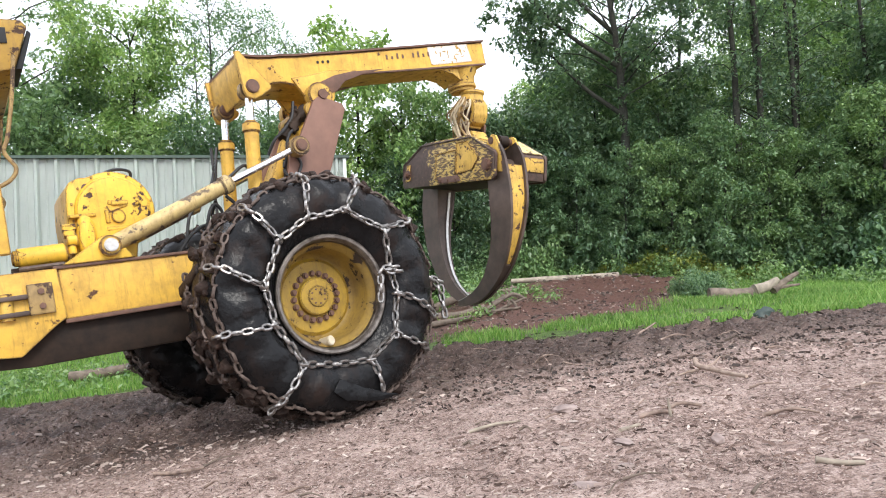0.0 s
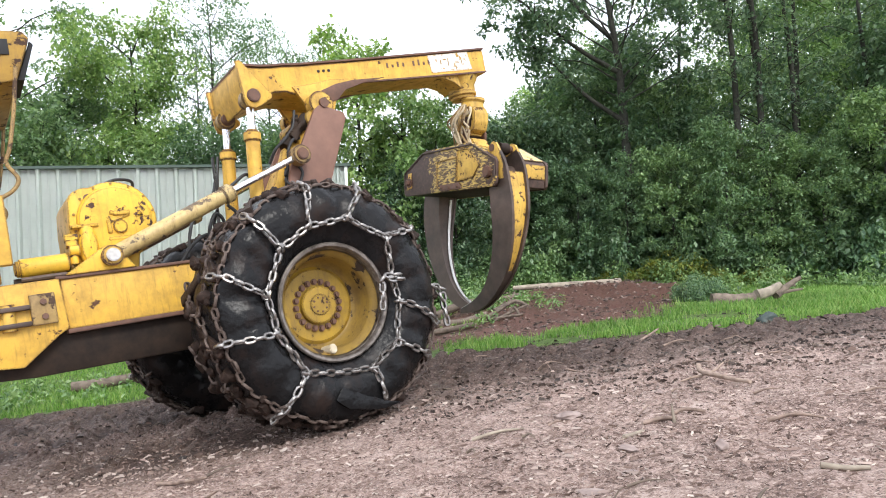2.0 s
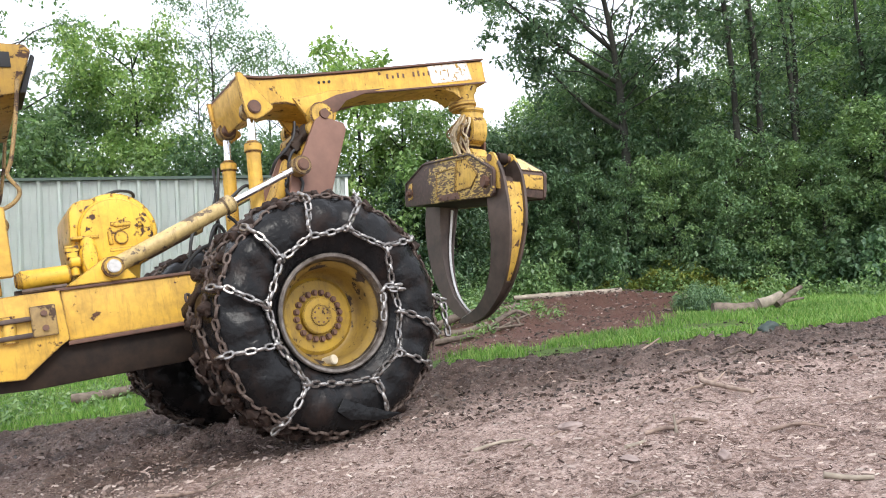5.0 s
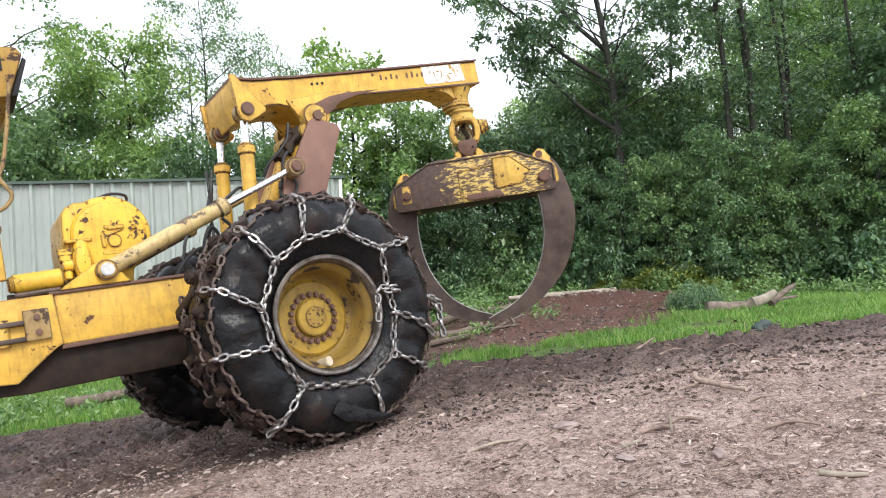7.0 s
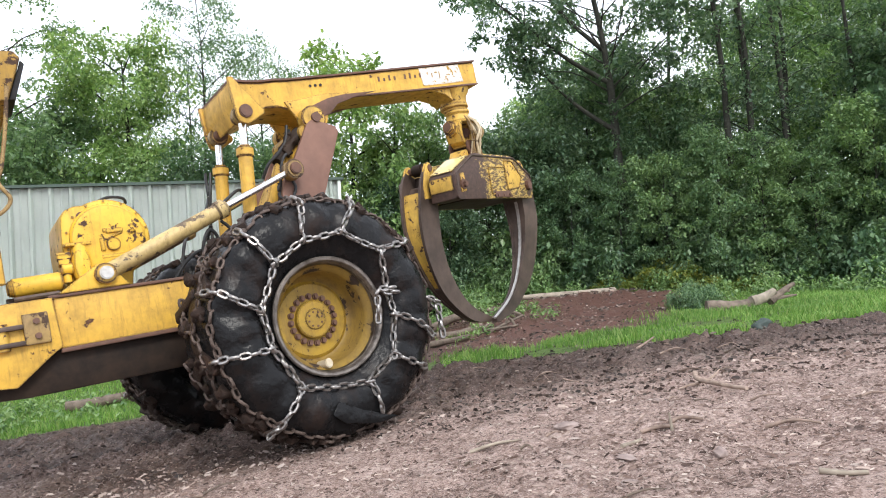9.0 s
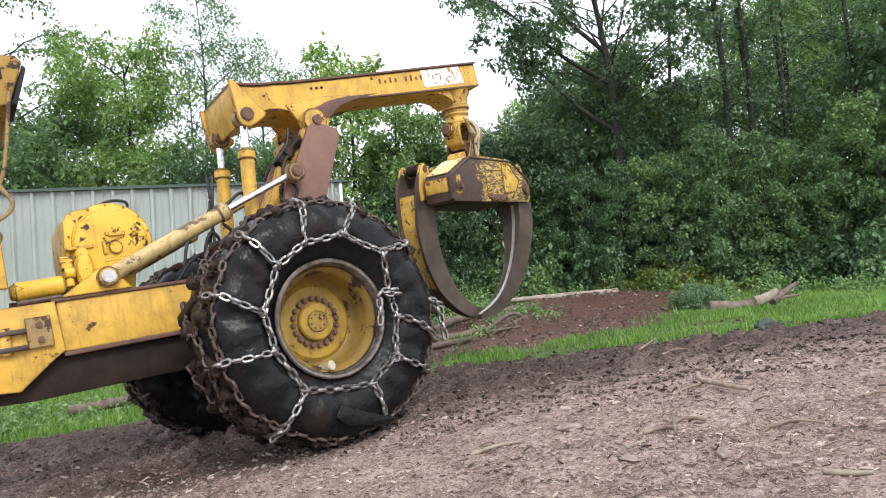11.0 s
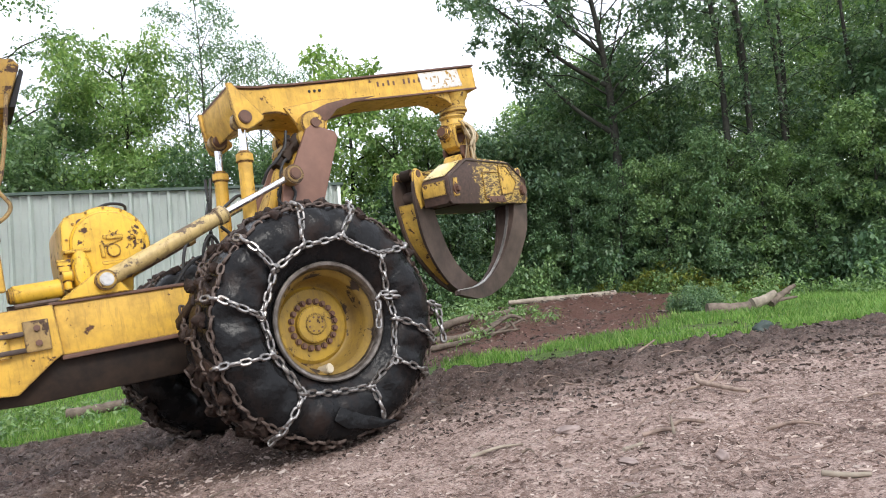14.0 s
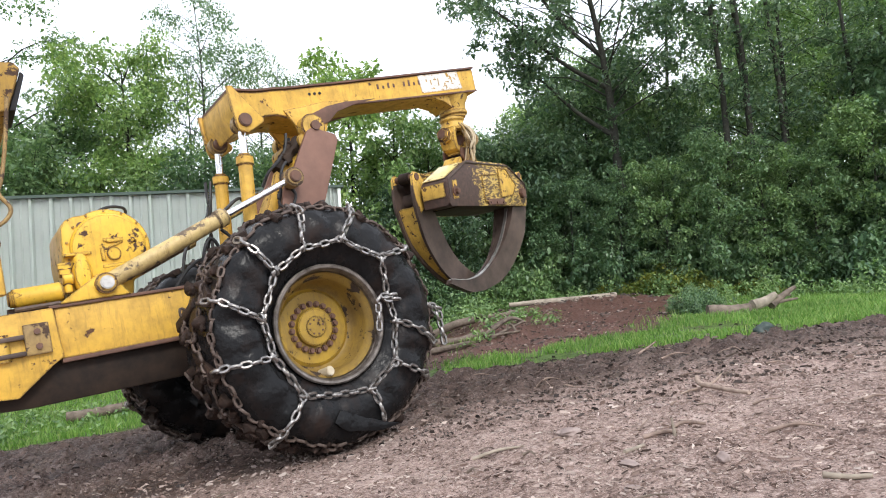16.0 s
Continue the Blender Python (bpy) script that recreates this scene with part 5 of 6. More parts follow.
# ---- the shed behind the machine ----
def shed():
    a, b = Vector((-9.6, 12.6)), Vector((-2.02, 14.55))
    along = (b - a).normalized()
    length = (b - a).length
    turn = math.degrees(math.atan2(along.y, along.x))
    base = -0.9
    s = tagged(new("metal_shed"), "pale green corrugated steel shed with dark roof edge", "shed")
    s.matrix_basis = pose(b.x, b.y, base, 0, 0, turn)
    top = 3.28 - base
    rib = [(0.0, 0.0), (0.03, -0.065), (0.075, -0.065), (0.105, 0.0), (0.20, 0.0), (0.215, -0.012), (0.235, -0.012), (0.25, 0.0)]
    bm = bmesh.new()
    x, pts = -length, []
    while x < -0.02:
        pts += [(x + p, q) for p, q in rib if x + p < 0]
        x += 0.345
    pts.append((0, 0))
    lo = [bm.verts.new((p, q, 0)) for p, q in pts]
    hi = [bm.verts.new((p, q, top)) for p, q in pts]
    for i in range(len(pts) - 1):
        bm.faces.new((lo[i], lo[i + 1], hi[i + 1], hi[i]))
    bmesh.ops.solidify(bm, geom=bm.faces[:], thickness=0.004)
    part("wall_cladding", bm, mat_shed, s, "pale green ribbed wall sheets", 20)
    part("end_wall", box(-0.03, 0.0, 0.012, 7.0, 0, top - 0.02, 0), mat_shed, s)
    part("inner_wall", box(-length, -0.031, 0.02, 0.08, 0, top - 0.02, 0), mat_shed_dark, s)
    roof = slab([(-length - 0.1, top + 0.004), (0.08, top + 0.004), (0.08, top + 0.055), (-length - 0.1, top + 0.055)], -0.10, 7.1, 0)
    part("roof", roof, mat_shed_dark, s, "dark green metal roof")
    part("corner_trim", box(-0.05, 0.015, -0.06, -0.048, 0, top - 0.005, 0.003), mat_shed, s)


shed()


# ---- trees ----
def leaf_cloud(rng, centres, count, size, flat=0.5, droop=0.25):
    """Leaves as small folded blades, scattered in clumps."""
    n = count
    c = np.array([k[:3] for k in centres])
    r = np.array([k[3] for k in centres])
    w = r ** 2
    pick = rng.choice(len(c), n, p=w / w.sum())
    # each clump is a handful of flat sprays, drooping outwards
    sprays = 8
    hub = rng.normal(size=(len(c), sprays, 3))
    hub /= np.linalg.norm(hub, axis=2)[:, :, None]
    hub *= (rng.random((len(c), sprays)) ** 0.4)[:, :, None] * np.array([1, 1, 0.8]) * r[:, None, None]
    which = rng.integers(0, sprays, n)
    h = hub[pick, which]
    ang, rad = rng.random(n) * 2 * math.pi, np.sqrt(rng.random(n)) * r[pick] * 0.52
    flatp = np.stack([np.cos(ang) * rad, np.sin(ang) * rad, rng.normal(0, 0.17, n) * r[pick] - 0.35 * rad ** 2 / r[pick]], 1)
    out = h / (np.linalg.norm(h, axis=1)[:, None] + 1e-6)
    flatp[:, 2] -= 0.35 * (flatp[:, 0] * out[:, 0] + flatp[:, 1] * out[:, 1])
    p = c[pick] + h + flatp
    a = rng.random(n) * 2 * math.pi
    tilt = rng.normal(0, flat * 1.15, n) - droop
    u = np.stack([np.cos(a) * np.cos(tilt), np.sin(a) * np.cos(tilt), np.sin(tilt)], 1)
    side = np.stack([-np.sin(a), np.cos(a), rng.normal(0, 0.6, n)], 1)
    side /= np.linalg.norm(side, axis=1)[:, None]
    L = size * rng.uniform(0.6, 1.35, n)
    Wd = L * rng.uniform(0.24, 0.36, n)
    v = np.empty((n, 4, 3))
    v[:, 0] = p
    v[:, 1] = p + u * (L * 0.5)[:, None] + side * Wd[:, None]
    v[:, 2] = p + u * L[:, None] - np.array([0, 0, 1]) * (L * 0.2)[:, None]
    v[:, 3] = p + u * (L * 0.5)[:, None] - side * Wd[:, None]
    return v.reshape(-1, 3)


def cloud_mesh(name, v):
    n = len(v) // 4
    me = bpy.data.meshes.new(name)
    me.from_pydata(v.tolist(), [], np.arange(n * 4).reshape(n, 4).tolist())
    return me


def make_tree(name, seed, tall, trunk, crown_from, spread, leaves, size, mat, limbs=14, lean=(0, 0), clump=(0.45, 0.95), label="", sparse=1.0, top_taper=0.5, limb_size=0.42, great=()):
    """Tapered trunk, limbs with twigs, and leaf clumps along them."""
    random.seed(seed)
    rng = np.random.default_rng(seed)
    bm = bmesh.new()
    pts = [(lean[0] * f ** 1.5 + random.uniform(-1, 1) * 0.012 * tall * f, lean[1] * f + random.uniform(-1, 1) * 0.012 * tall * f, tall * 0.96 * f - 0.3 * (f == 0)) for f in (0, 0.15, 0.32, 0.5, 0.68, 0.85, 1)]
    tube(pts, trunk, 9, 3, trunk * 0.12, 0.06, bm)
    spots = []
    for i in range(limbs):
        f = crown_from + (0.97 - crown_from) * (i + random.random()) / limbs
        k = min(5, int(f * 6))
        g = f * 6 - k
        base = Vector(pts[k]).lerp(Vector(pts[k + 1]), g)
        a = i * 2.4 + random.uniform(-0.5, 0.5)
        rel = (f - crown_from) / (1 - crown_from)
        reach = spread * (1 - top_taper * rel ** 1.4) * random.uniform(0.65, 1.1) * (0.75 + 0.5 * min(1, rel * 3))
        tip = base + Vector((math.cos(a) * reach, math.sin(a) * reach, reach * random.uniform(0.15, 0.65)))
        mid = base.lerp(tip, 0.5) + Vector((random.uniform(-.1, .1), random.uniform(-.1, .1), 0.12)) * reach
        r0 = trunk * limb_size * (1 - 0.6 * f)
        tube([base, mid, tip], r0, 6, 3, r0 * 0.2, 0.05, bm)
        for q in (0.45, 0.7, 0.9, 1.05):
            c = base.lerp(tip, q) + Vector((random.uniform(-.25, .25), random.uniform(-.25, .25), random.uniform(-.12, .22))) * reach * 0.8
            if random.random() < sparse:
                spots.append((*c, random.uniform(*clump)))
                tube([base.lerp(tip, q * 0.8), base.lerp(c, 0.92)], r0 * 0.3, 4, 1, r0 * 0.1, 0, bm)
    for f, reach, lift in great:
        base = Vector((lean[0] * f ** 1.5, lean[1] * f, tall * 0.96 * f))
        tip = base + Vector((reach, 0.1 * reach, lift))
        tube([base, base.lerp(tip, 0.35) - Vector((0, 0, 0.06 * lift)), base.lerp(tip, 0.7), tip], trunk * 0.42, 7, 4, trunk * 0.08, 0.06, bm)
        for q in (0.4, 0.55, 0.68, 0.8, 0.9, 1.0, 1.08):
            for _ in range(2):
                w = base.lerp(tip, q) + Vector((random.uniform(-0.7, 0.7), random.uniform(-0.9, 0.9), random.uniform(-0.5, 0.7)))
                spots.append((*w, random.uniform(*clump)))
                tube([base.lerp(tip, q * 0.93), w], trunk * 0.09, 4, 1, trunk * 0.03, 0, bm)
    spots.append((*pts[-1], clump[0]))
    tree = tagged(new(name), label, "tree")
    part("trunk", bm, mat_bark, tree, "", 60)
    me = cloud_mesh("crown", leaf_cloud(rng, spots, leaves, size))
    me.materials.append(mat)
    crown = new("crown", me)
    crown.parent = tree
    return tree


def make_bush(name, seed, wide, tall, leaves, size, mat, label):
    random.seed(seed)
    rng = np.random.default_rng(seed)
    bm = bmesh.new()
    spots = []
    for i in range(11):
        a, r = random.uniform(0, 6.28), wide * math.sqrt(random.random()) * 0.9
        h = tall * random.uniform(0.35, 1.0) * (1 - 0.45 * r / wide)
        tip = (math.cos(a) * r, math.sin(a) * r, h)
        tube([(math.cos(a) * r * 0.2, math.sin(a) * r * 0.2, -0.15), (math.cos(a) * r * 0.7, math.sin(a) * r * 0.7, h * 0.6), tip], 0.022, 5, 2, 0.006, 0, bm)
        spots.append((*tip, random.uniform(0.28, 0.5) * tall * 0.6))
        spots.append((tip[0] * 0.8, tip[1] * 0.8, h * 0.5, random.uniform(0.28, 0.5) * tall * 0.6))
    bush = tagged(new(name), label, "bush")
    part("stem", bm, mat_bark, bush, "", 60)
    me = cloud_mesh("foliage", leaf_cloud(rng, spots, leaves, size, 0.6, 0.3))
    me.materials.append(mat)
    f = new("foliage", me)
    f.parent = bush
    return bush


def plant(tree, x, y, turn=0, size=1.0):
    tree.matrix_basis = pose(x, y, height(x, y) - 0.05, 0, 0, turn) @ Matrix.Scale(size, 4)
    return tree


def replant(tree, x, y, turn, size, group=""):
    o = copy_thing(tree, pose(x, y, height(x, y) - 0.05, 0, 0, turn))
    o.scale = (size, size, size)
    return o

# behind the shed: a maple, thin ashes and saplings
maple = plant(make_tree("maple_tree", 11, 7.7, 0.13, 0.2, 1.75, 26000, 0.115, mat_leaf_light, 24, clump=(0.35, 0.7), label="bright green maple standing behind the shed"), -8.0, 18.5, 40)
ash = plant(make_tree("ash_tree", 12, 10.0, 0.07, 0.35, 1.7, 6500, 0.085, mat_leaf_hazy, 24, clump=(0.25, 0.5), label="thin ash with sparse foliage against the sky", sparse=0.7), -6.5, 20, 10)
replant(ash, -4.6, 21, 200, 0.82)
replant(ash, -7.4, 21.5, 80, 0.9)
replant(ash, -5.4, 22, 300, 0.92)
replant(ash, -9.6, 20.5, 150, 0.8)
ailanthus = plant(make_tree("sumac_tree", 13, 7.1, 0.10, 0.3, 1.15, 6500, 0.15, mat_leaf_light, 18, clump=(0.3, 0.6), lean=(-0.2, 0), label="light green sumac with drooping fronds"), -2.1, 18.5, 0)
filler = plant(make_tree("young_maple", 14, 5.2, 0.08, 0.1, 1.6, 13000, 0.125, mat_leaf_hazy, 20, clump=(0.35, 0.7), label="dense young maple behind the shed roof"), -9.9, 17.5, 0)
for x, y, a, s in [(-12, 17.5, 70, 1.15), (-5.6, 18.0, 100, 0.92), (-4.4, 18.6, 190, 0.9), (-8.6, 17.2, 260, 0.75), (-3.3, 18.2, 20, 0.85), (-6.8, 17.4, 310, 0.8), (-1.2, 19.5, 50, 0.80), (0.1, 20.5, 150, 0.82), (-10.8, 19.5, 220, 1.25)]:
    replant(filler, x, y, a, s)
replant(ailanthus, -1.15, 17.8, 150, 0.80)
replant(ailanthus, -0.2, 18.6, 260, 0.74)
locust = plant(make_tree("locust_tree", 15, 11.0, 0.15, 0.36, 2.4, 13000, 0.11, mat_leaf_hazy, 28, clump=(0.3, 0.6), label="tall locust tree with airy foliage", sparse=0.8, limb_size=0.28), -11.6, 18.2, 0)
small = plant(make_tree("young_oak", 16, 4.6, 0.07, 0.12, 1.25, 8000, 0.12, mat_leaf_dark, 18, clump=(0.3, 0.6), label="young oak at the edge of the woods"), 1.3, 19.5, 0)
for x, y, a, s in [(2.4, 20.0, 110, 1.05), (0.2, 18.2, 230, 0.8), (3.2, 19.0, 310, 1.0), (-0.9, 17.6, 40, 0.75)]:
    replant(small, x, y, a, s)

# the woods: oaks in front, a lighter stand behind, undergrowth along the edge
oak = plant(make_tree("oak_tree", 21, 11.0, 0.165, 0.44, 3.5, 20000, 0.14, mat_leaf_dark, 44, lean=(-0.9, 0), clump=(0.28, 0.5), label="tall dark oak at the edge of the woods", top_taper=0.25, limb_size=0.20,
                          great=((0.40, -2.7, 2.3), (0.52, -3.3, 2.5), (0.60, -2.6, 2.9))), 4.85, 18.2, 0)
replant(oak, 15.4, 22.5, 250, 0.7)
beech = plant(make_tree("beech_tree", 22, 7.6, 0.10, 0.10, 2.2, 12000, 0.155, mat_leaf_mid, 34, clump=(0.28, 0.55), label="leafy beech in the woods", limb_size=0.26), 6.1, 19.8, 0)
beech.scale = (0.7, 0.7, 0.7)
for x, y, a, s in [(4.2, 19.8, 80, 0.78), (3.0, 19.2, 20, 0.56), (7.8, 22.4, 200, 0.68), (9.6, 21.5, 310, 0.8), (11.6, 17.4, 150, 0.85), (13.2, 16.6, 40, 1.15), (15.2, 17.5, 100, 1.2), (5.2, 21.5, 220, 0.95), (16.5, 16.0, 5, 1.1), (3.4, 22, 190, 0.75),
                   (5.6, 18.4, 130, 0.60), (2.2, 19.4, 260, 0.50), (11.0, 16.2, 60, 0.78),
                   (4.4, 17.4, 170, 0.40), (5.4, 17.0, 240, 0.45), (6.5, 16.6, 25, 0.50), (7.5, 16.5, 110, 0.44), (8.6, 16.3, 190, 0.45), (9.8, 15.9, 275, 0.56), (12.4, 15.4, 355, 0.7), (3.3, 18.0, 325, 0.42)]:
    replant(beech, x, y, a, s)
light = plant(make_tree("light_maple", 24, 10.0, 0.13, 0.12, 2.9, 11000, 0.15, mat_leaf_light, 34, clump=(0.45, 0.85), label="lighter maple standing deep in the woods", limb_size=0.26), 6.6, 27.0, 0)
light.scale = (0.85, 0.85, 0.85)
for x, y, a, s in [(4.0, 27.5, 70, 0.72), (9.0, 27.5, 140, 0.72), (11.9, 25.5, 220, 0.95), (14.2, 25.5, 300, 1.1), (17.0, 27, 30, 1.2), (20, 26, 110, 1.2), (1.6, 28, 190, 0.62), (13.0, 23, 250, 0.95), (16.0, 22.5, 20, 1.0),
                   (5.2, 24.0, 310, 0.70), (8.2, 24.5, 45, 0.62), (2.6, 31, 10, 0.68), (5.4, 32, 95, 0.85), (8.0, 31, 165, 0.8), (10.6, 32, 245, 0.85), (13.6, 31, 330, 1.1), (16.8, 32, 75, 1.2), (20.5, 31, 205, 1.3), (-0.4, 29, 120, 0.5)]:
    replant(light, x, y, a, s)
stem = plant(make_tree("slim_oak", 23, 11.5, 0.115, 0.30, 1.3, 2800, 0.12, mat_leaf_dark, 20, lean=(-0.35, 0), clump=(0.25, 0.5), label="slim straight oak trunk among the woods", limb_size=0.22), 7.15, 17.2, 0)
for x, y, a, s in [(7.75, 17.3, 20, 1.0), (8.05, 17.9, 330, 0.82), (8.75, 17.6, 350, 0.95), (10.3, 17.2, 15, 0.85), (6.7, 20.6, 160, 0.9), (12.1, 18.6, 20, 0.9), (9.4, 19.0, 70, 1.0)]:
    replant(stem, x, y, a, s)
shrub = plant(make_bush("hazel_bush", 31, 1.2, 1.7, 4600, 0.12, mat_leaf_mid, "dense hazel undergrowth at the edge of the woods"), 4.2, 17.6)
for x, y, a, s in [(5.8, 17.2, 50, 0.9), (7.4, 16.8, 120, 1.0), (9.0, 16.2, 200, 1.15), (10.6, 15.6, 300, 1.2), (12.2, 15.2, 20, 1.25), (13.8, 15.0, 90, 1.3), (2.6, 18.2, 160, 0.9), (1.2, 18.4, 240, 0.9), (-0.4, 17.4, 340, 0.9),
                   (3.4, 18.8, 30, 1.2), (6.6, 18.2, 210, 1.3), (8.2, 17.6, 310, 1.3), (-1.6, 16.6, 100, 0.8), (15.5, 15.5, 130, 1.4), (11.4, 16.8, 10, 1.4), (0.3, 19.5, 280, 1.2), (9.8, 17.4, 70, 1.5), (13.2, 16.4, 170, 1.5)]:
    replant(shrub, x, y, a, s)
golden = plant(make_bush("yellowing_bush", 32, 0.8, 1.1, 1800, 0.09, mat_leaf_yellow, "yellowing bush beside the spoil bank"), 4.9, 16.3)
replant(golden, 6.0, 16.0, 120, 0.7)
replant(golden, 6.9, 15.8, 220, 0.6)
replant(golden, 3.9, 16.9, 20, 0.7)
replant(shrub, 4.1, 12.0, 75, 0.30)
replant(shrub, 4.6, 12.8, 15, 0.35)
for x, y, a, s in [(6.0, 18.4, 15, 1.5), (7.2, 18.9, 95, 1.7), (5.0, 19.6, 185, 1.5), (8.8, 19.2, 275, 1.8), (2.0, 19.6, 45, 1.3), (10.4, 18.2, 135, 1.8)]:
    replant(shrub, x, y, a, s)

# ---- logs, branches and stones ----
def lay(name, pts, r, mat, label, category, taper=None, up=1.0, seed=0, twigs=(), stiff=False):
    """A log or stick lying along points given as x, y and a lift over the ground."""
    random.seed(seed)
    path = [(x, y, ground_z(x, y) + r * up + h) for x, y, h in pts]
    if stiff:
        a, b = Vector(pts[0]), Vector(pts[-1])  # a straight log, its ends given by their true height
        path = [a.lerp(b, f) + Vector((0, 0, random.uniform(-0.1, 0.1) * r)) for f in np.linspace(0, 1, 5)]
    bm = tube(path, r, 12 if r > 0.03 else 7, 4, taper, 0.08)
    for tw in twigs:
        tube([(x, y, ground_z(x, y) + r * up + h) for x, y, h in tw], r * 0.6, 6, 3, r * 0.25, 0.08, bm)
    o = link(name, bm, mat, None, "", 60)
    return tagged(o, label, category)


lay("fallen_log", [(1.35, 15.3, 0.62), (3.70, 15.5, 0.64)], 0.052, mat_pale_log, "long pale barkless log lying across the spoil bank", "log", 0.088, seed=1, stiff=True)
lay("fallen_log", [(0.9, 14.6, 0.38), (2.1, 14.9, 0.44)], 0.055, mat_log, "thin dark log under the pale log on the bank", "log", 0.065, seed=19, stiff=True)
lay("cut_log", [(3.76, 10.3, ground_z(3.76, 10.3) + 0.10), (4.36, 10.25, ground_z(4.36, 10.25) + 0.055)], 0.105, mat_log, "short thick log with a dark cut end lying in the grass", "log", 0.095, seed=2, stiff=True)
lay("split_stump", [(4.42, 10.32, 0.02), (4.62, 10.36, 0.07), (4.80, 10.4, 0.14)], 0.085, mat_pale_log, "split pale stump wood beside the log in the grass", "wood", 0.05, seed=3)
lay("dead_branch", [(4.70, 10.35, 0.02), (4.85, 10.42, 0.10), (5.0, 10.46, 0.20), (5.14, 10.5, 0.27)], 0.06, mat_log, "broken dead branch lifted out of the grass", "branch", 0.03, seed=23,
    twigs=[[(4.75, 10.4, 0.05), (4.95, 10.4, 0.08), (5.12, 10.4, 0.10)], [(4.9, 10.45, 0.13), (5.05, 10.6, 0.17), (5.16, 10.7, 0.16)]])
lay("fallen_log", [(-0.35, 13.4, 0.0), (0.1, 13.3, 0.03), (0.5, 13.3, 0.05)], 0.085, mat_log, "grey log end beside the brush pile", "log", 0.07, seed=4)
lay("fallen_log", [(-0.3, 12.3, 0.0), (0.2, 12.25, 0.0), (0.62, 12.2, 0.02)], 0.065, mat_log, "grey log end beside the brush pile", "log", 0.055, seed=5)
lay("fallen_log", [(-0.3, 11.7, 0.0), (0.1, 11.65, 0.0), (0.36, 11.6, 0.0)], 0.05, mat_log, "thin pale log in the grass edge", "log", 0.045, seed=6)
lay("fallen_log", [(0.55, 13.9, 0.08), (1.0, 14.0, 0.1), (1.35, 14.1, 0.08)], 0.055, mat_log, "thin dark log behind the brush pile", "log", 0.05, seed=7)
for k, pts in enumerate([[(0.6, 12.0, 0), (0.85, 12.1, 0.1), (1.05, 12.2, 0.22)], [(0.7, 11.9, 0), (1.0, 11.95, 0.12), (1.3, 12.1, 0.12)], [(0.95, 12.0, 0.0), (0.98, 11.95, 0.1), (1.02, 11.95, 0.2)], [(1.15, 11.9, 0.0), (1.1, 11.95, 0.1), (1.05, 12.0, 0.18)],
                         [(0.75, 12.2, 0.05), (1.1, 12.3, 0.2), (1.35, 12.25, 0.12)], [(0.65, 11.95, 0), (0.8, 11.9, 0.05), (1.2, 11.85, 0.02)]]):
    lay("brush_branch", pts, 0.045 if k in (0, 4) else 0.028, mat_log, "broken branch in a brush pile", "branch", 0.02, seed=20 + k)["group"] = "brush pile"
lay("fallen_log", [(-5.7, 10.6, 0.03), (-5.25, 10.75, 0.03), (-4.8, 10.95, 0.05)], 0.085, mat_log, "pale log in the grass behind the machine", "log", 0.07, seed=8)
lay("forked_stick", [(1.63, 4.76, 0.04), (1.60, 4.62, 0.03), (1.645, 4.46, 0.012), (1.69, 4.30, 0.02), (1.725, 4.17, 0.012)], 0.019, mat_fork, "forked brown stick lying on the soil", "stick", 0.012, seed=9,
    twigs=[[(1.61, 4.62, 0.01), (1.70, 4.66, 0.03), (1.78, 4.72, 0.05)], [(1.60, 4.62, 0.0), (1.53, 4.60, 0.0), (1.45, 4.56, 0.0)]])
lay("rotten_stick", [(0.96, 3.67, 0.0), (1.05, 3.66, 0.008), (1.12, 3.62, 0.0)], 0.012, mat_stick, "dark rotten stick on the soil", "stick", 0.010, seed=10)
lay("rotten_stick", [(1.12, 3.70, 0.0), (1.20, 3.74, 0.01), (1.30, 3.72, 0.0)], 0.011, mat_stick, "dark rotten stick on the soil", "stick", 0.009, seed=11)
lay("splinter", [(1.085, 3.55, 0.0), (1.083, 3.56, 0.035), (1.08, 3.57, 0.085)], 0.010, mat_pale_log, "pale splinter standing in the soil", "splinter", 0.005, seed=12)
lay("thin_stick", [(0.09, 4.01, 0.0), (0.24, 4.0, 0.004), (0.38, 3.98, 0.0)], 0.012, mat_pale_log, "thin pale stick on the soil", "stick", 0.005, seed=13)
lay("thin_stick", [(1.47, 3.38, 0.0), (1.58, 3.33, 0.01), (1.69, 3.29, 0.0)], 0.012, mat_stick, "thin dark twig on the soil", "stick", 0.005, seed=14)
lay("thin_stick", [(1.60, 6.5, 0.0), (1.80, 6.75, 0.03), (2.02, 7.0, 0.05)], 0.016, mat_stick, "grey stick lying on the churned soil", "stick", 0.008, seed=15)
lay("thin_stick", [(-1.80, 4.26, 0.0), (-1.62, 4.12, 0.01), (-1.45, 4.12, 0.0)], 0.014, mat_stick, "curved dark stick on the soil", "stick", 0.008, seed=16)
lay("wood_slab", [(1.31, 2.59, 0.0), (1.38, 2.565, 0.002), (1.46, 2.54, 0.0)], 0.012, mat_pale_log, "pale slab of split wood", "wood", 0.009, seed=17)
lay("wood_slab", [(0.80, 3.42, 0.0), (0.86, 3.47, 0.002), (0.92, 3.52, 0.0)], 0.012, mat_pale_log, "pale slab of split wood", "wood", 0.009, seed=18)


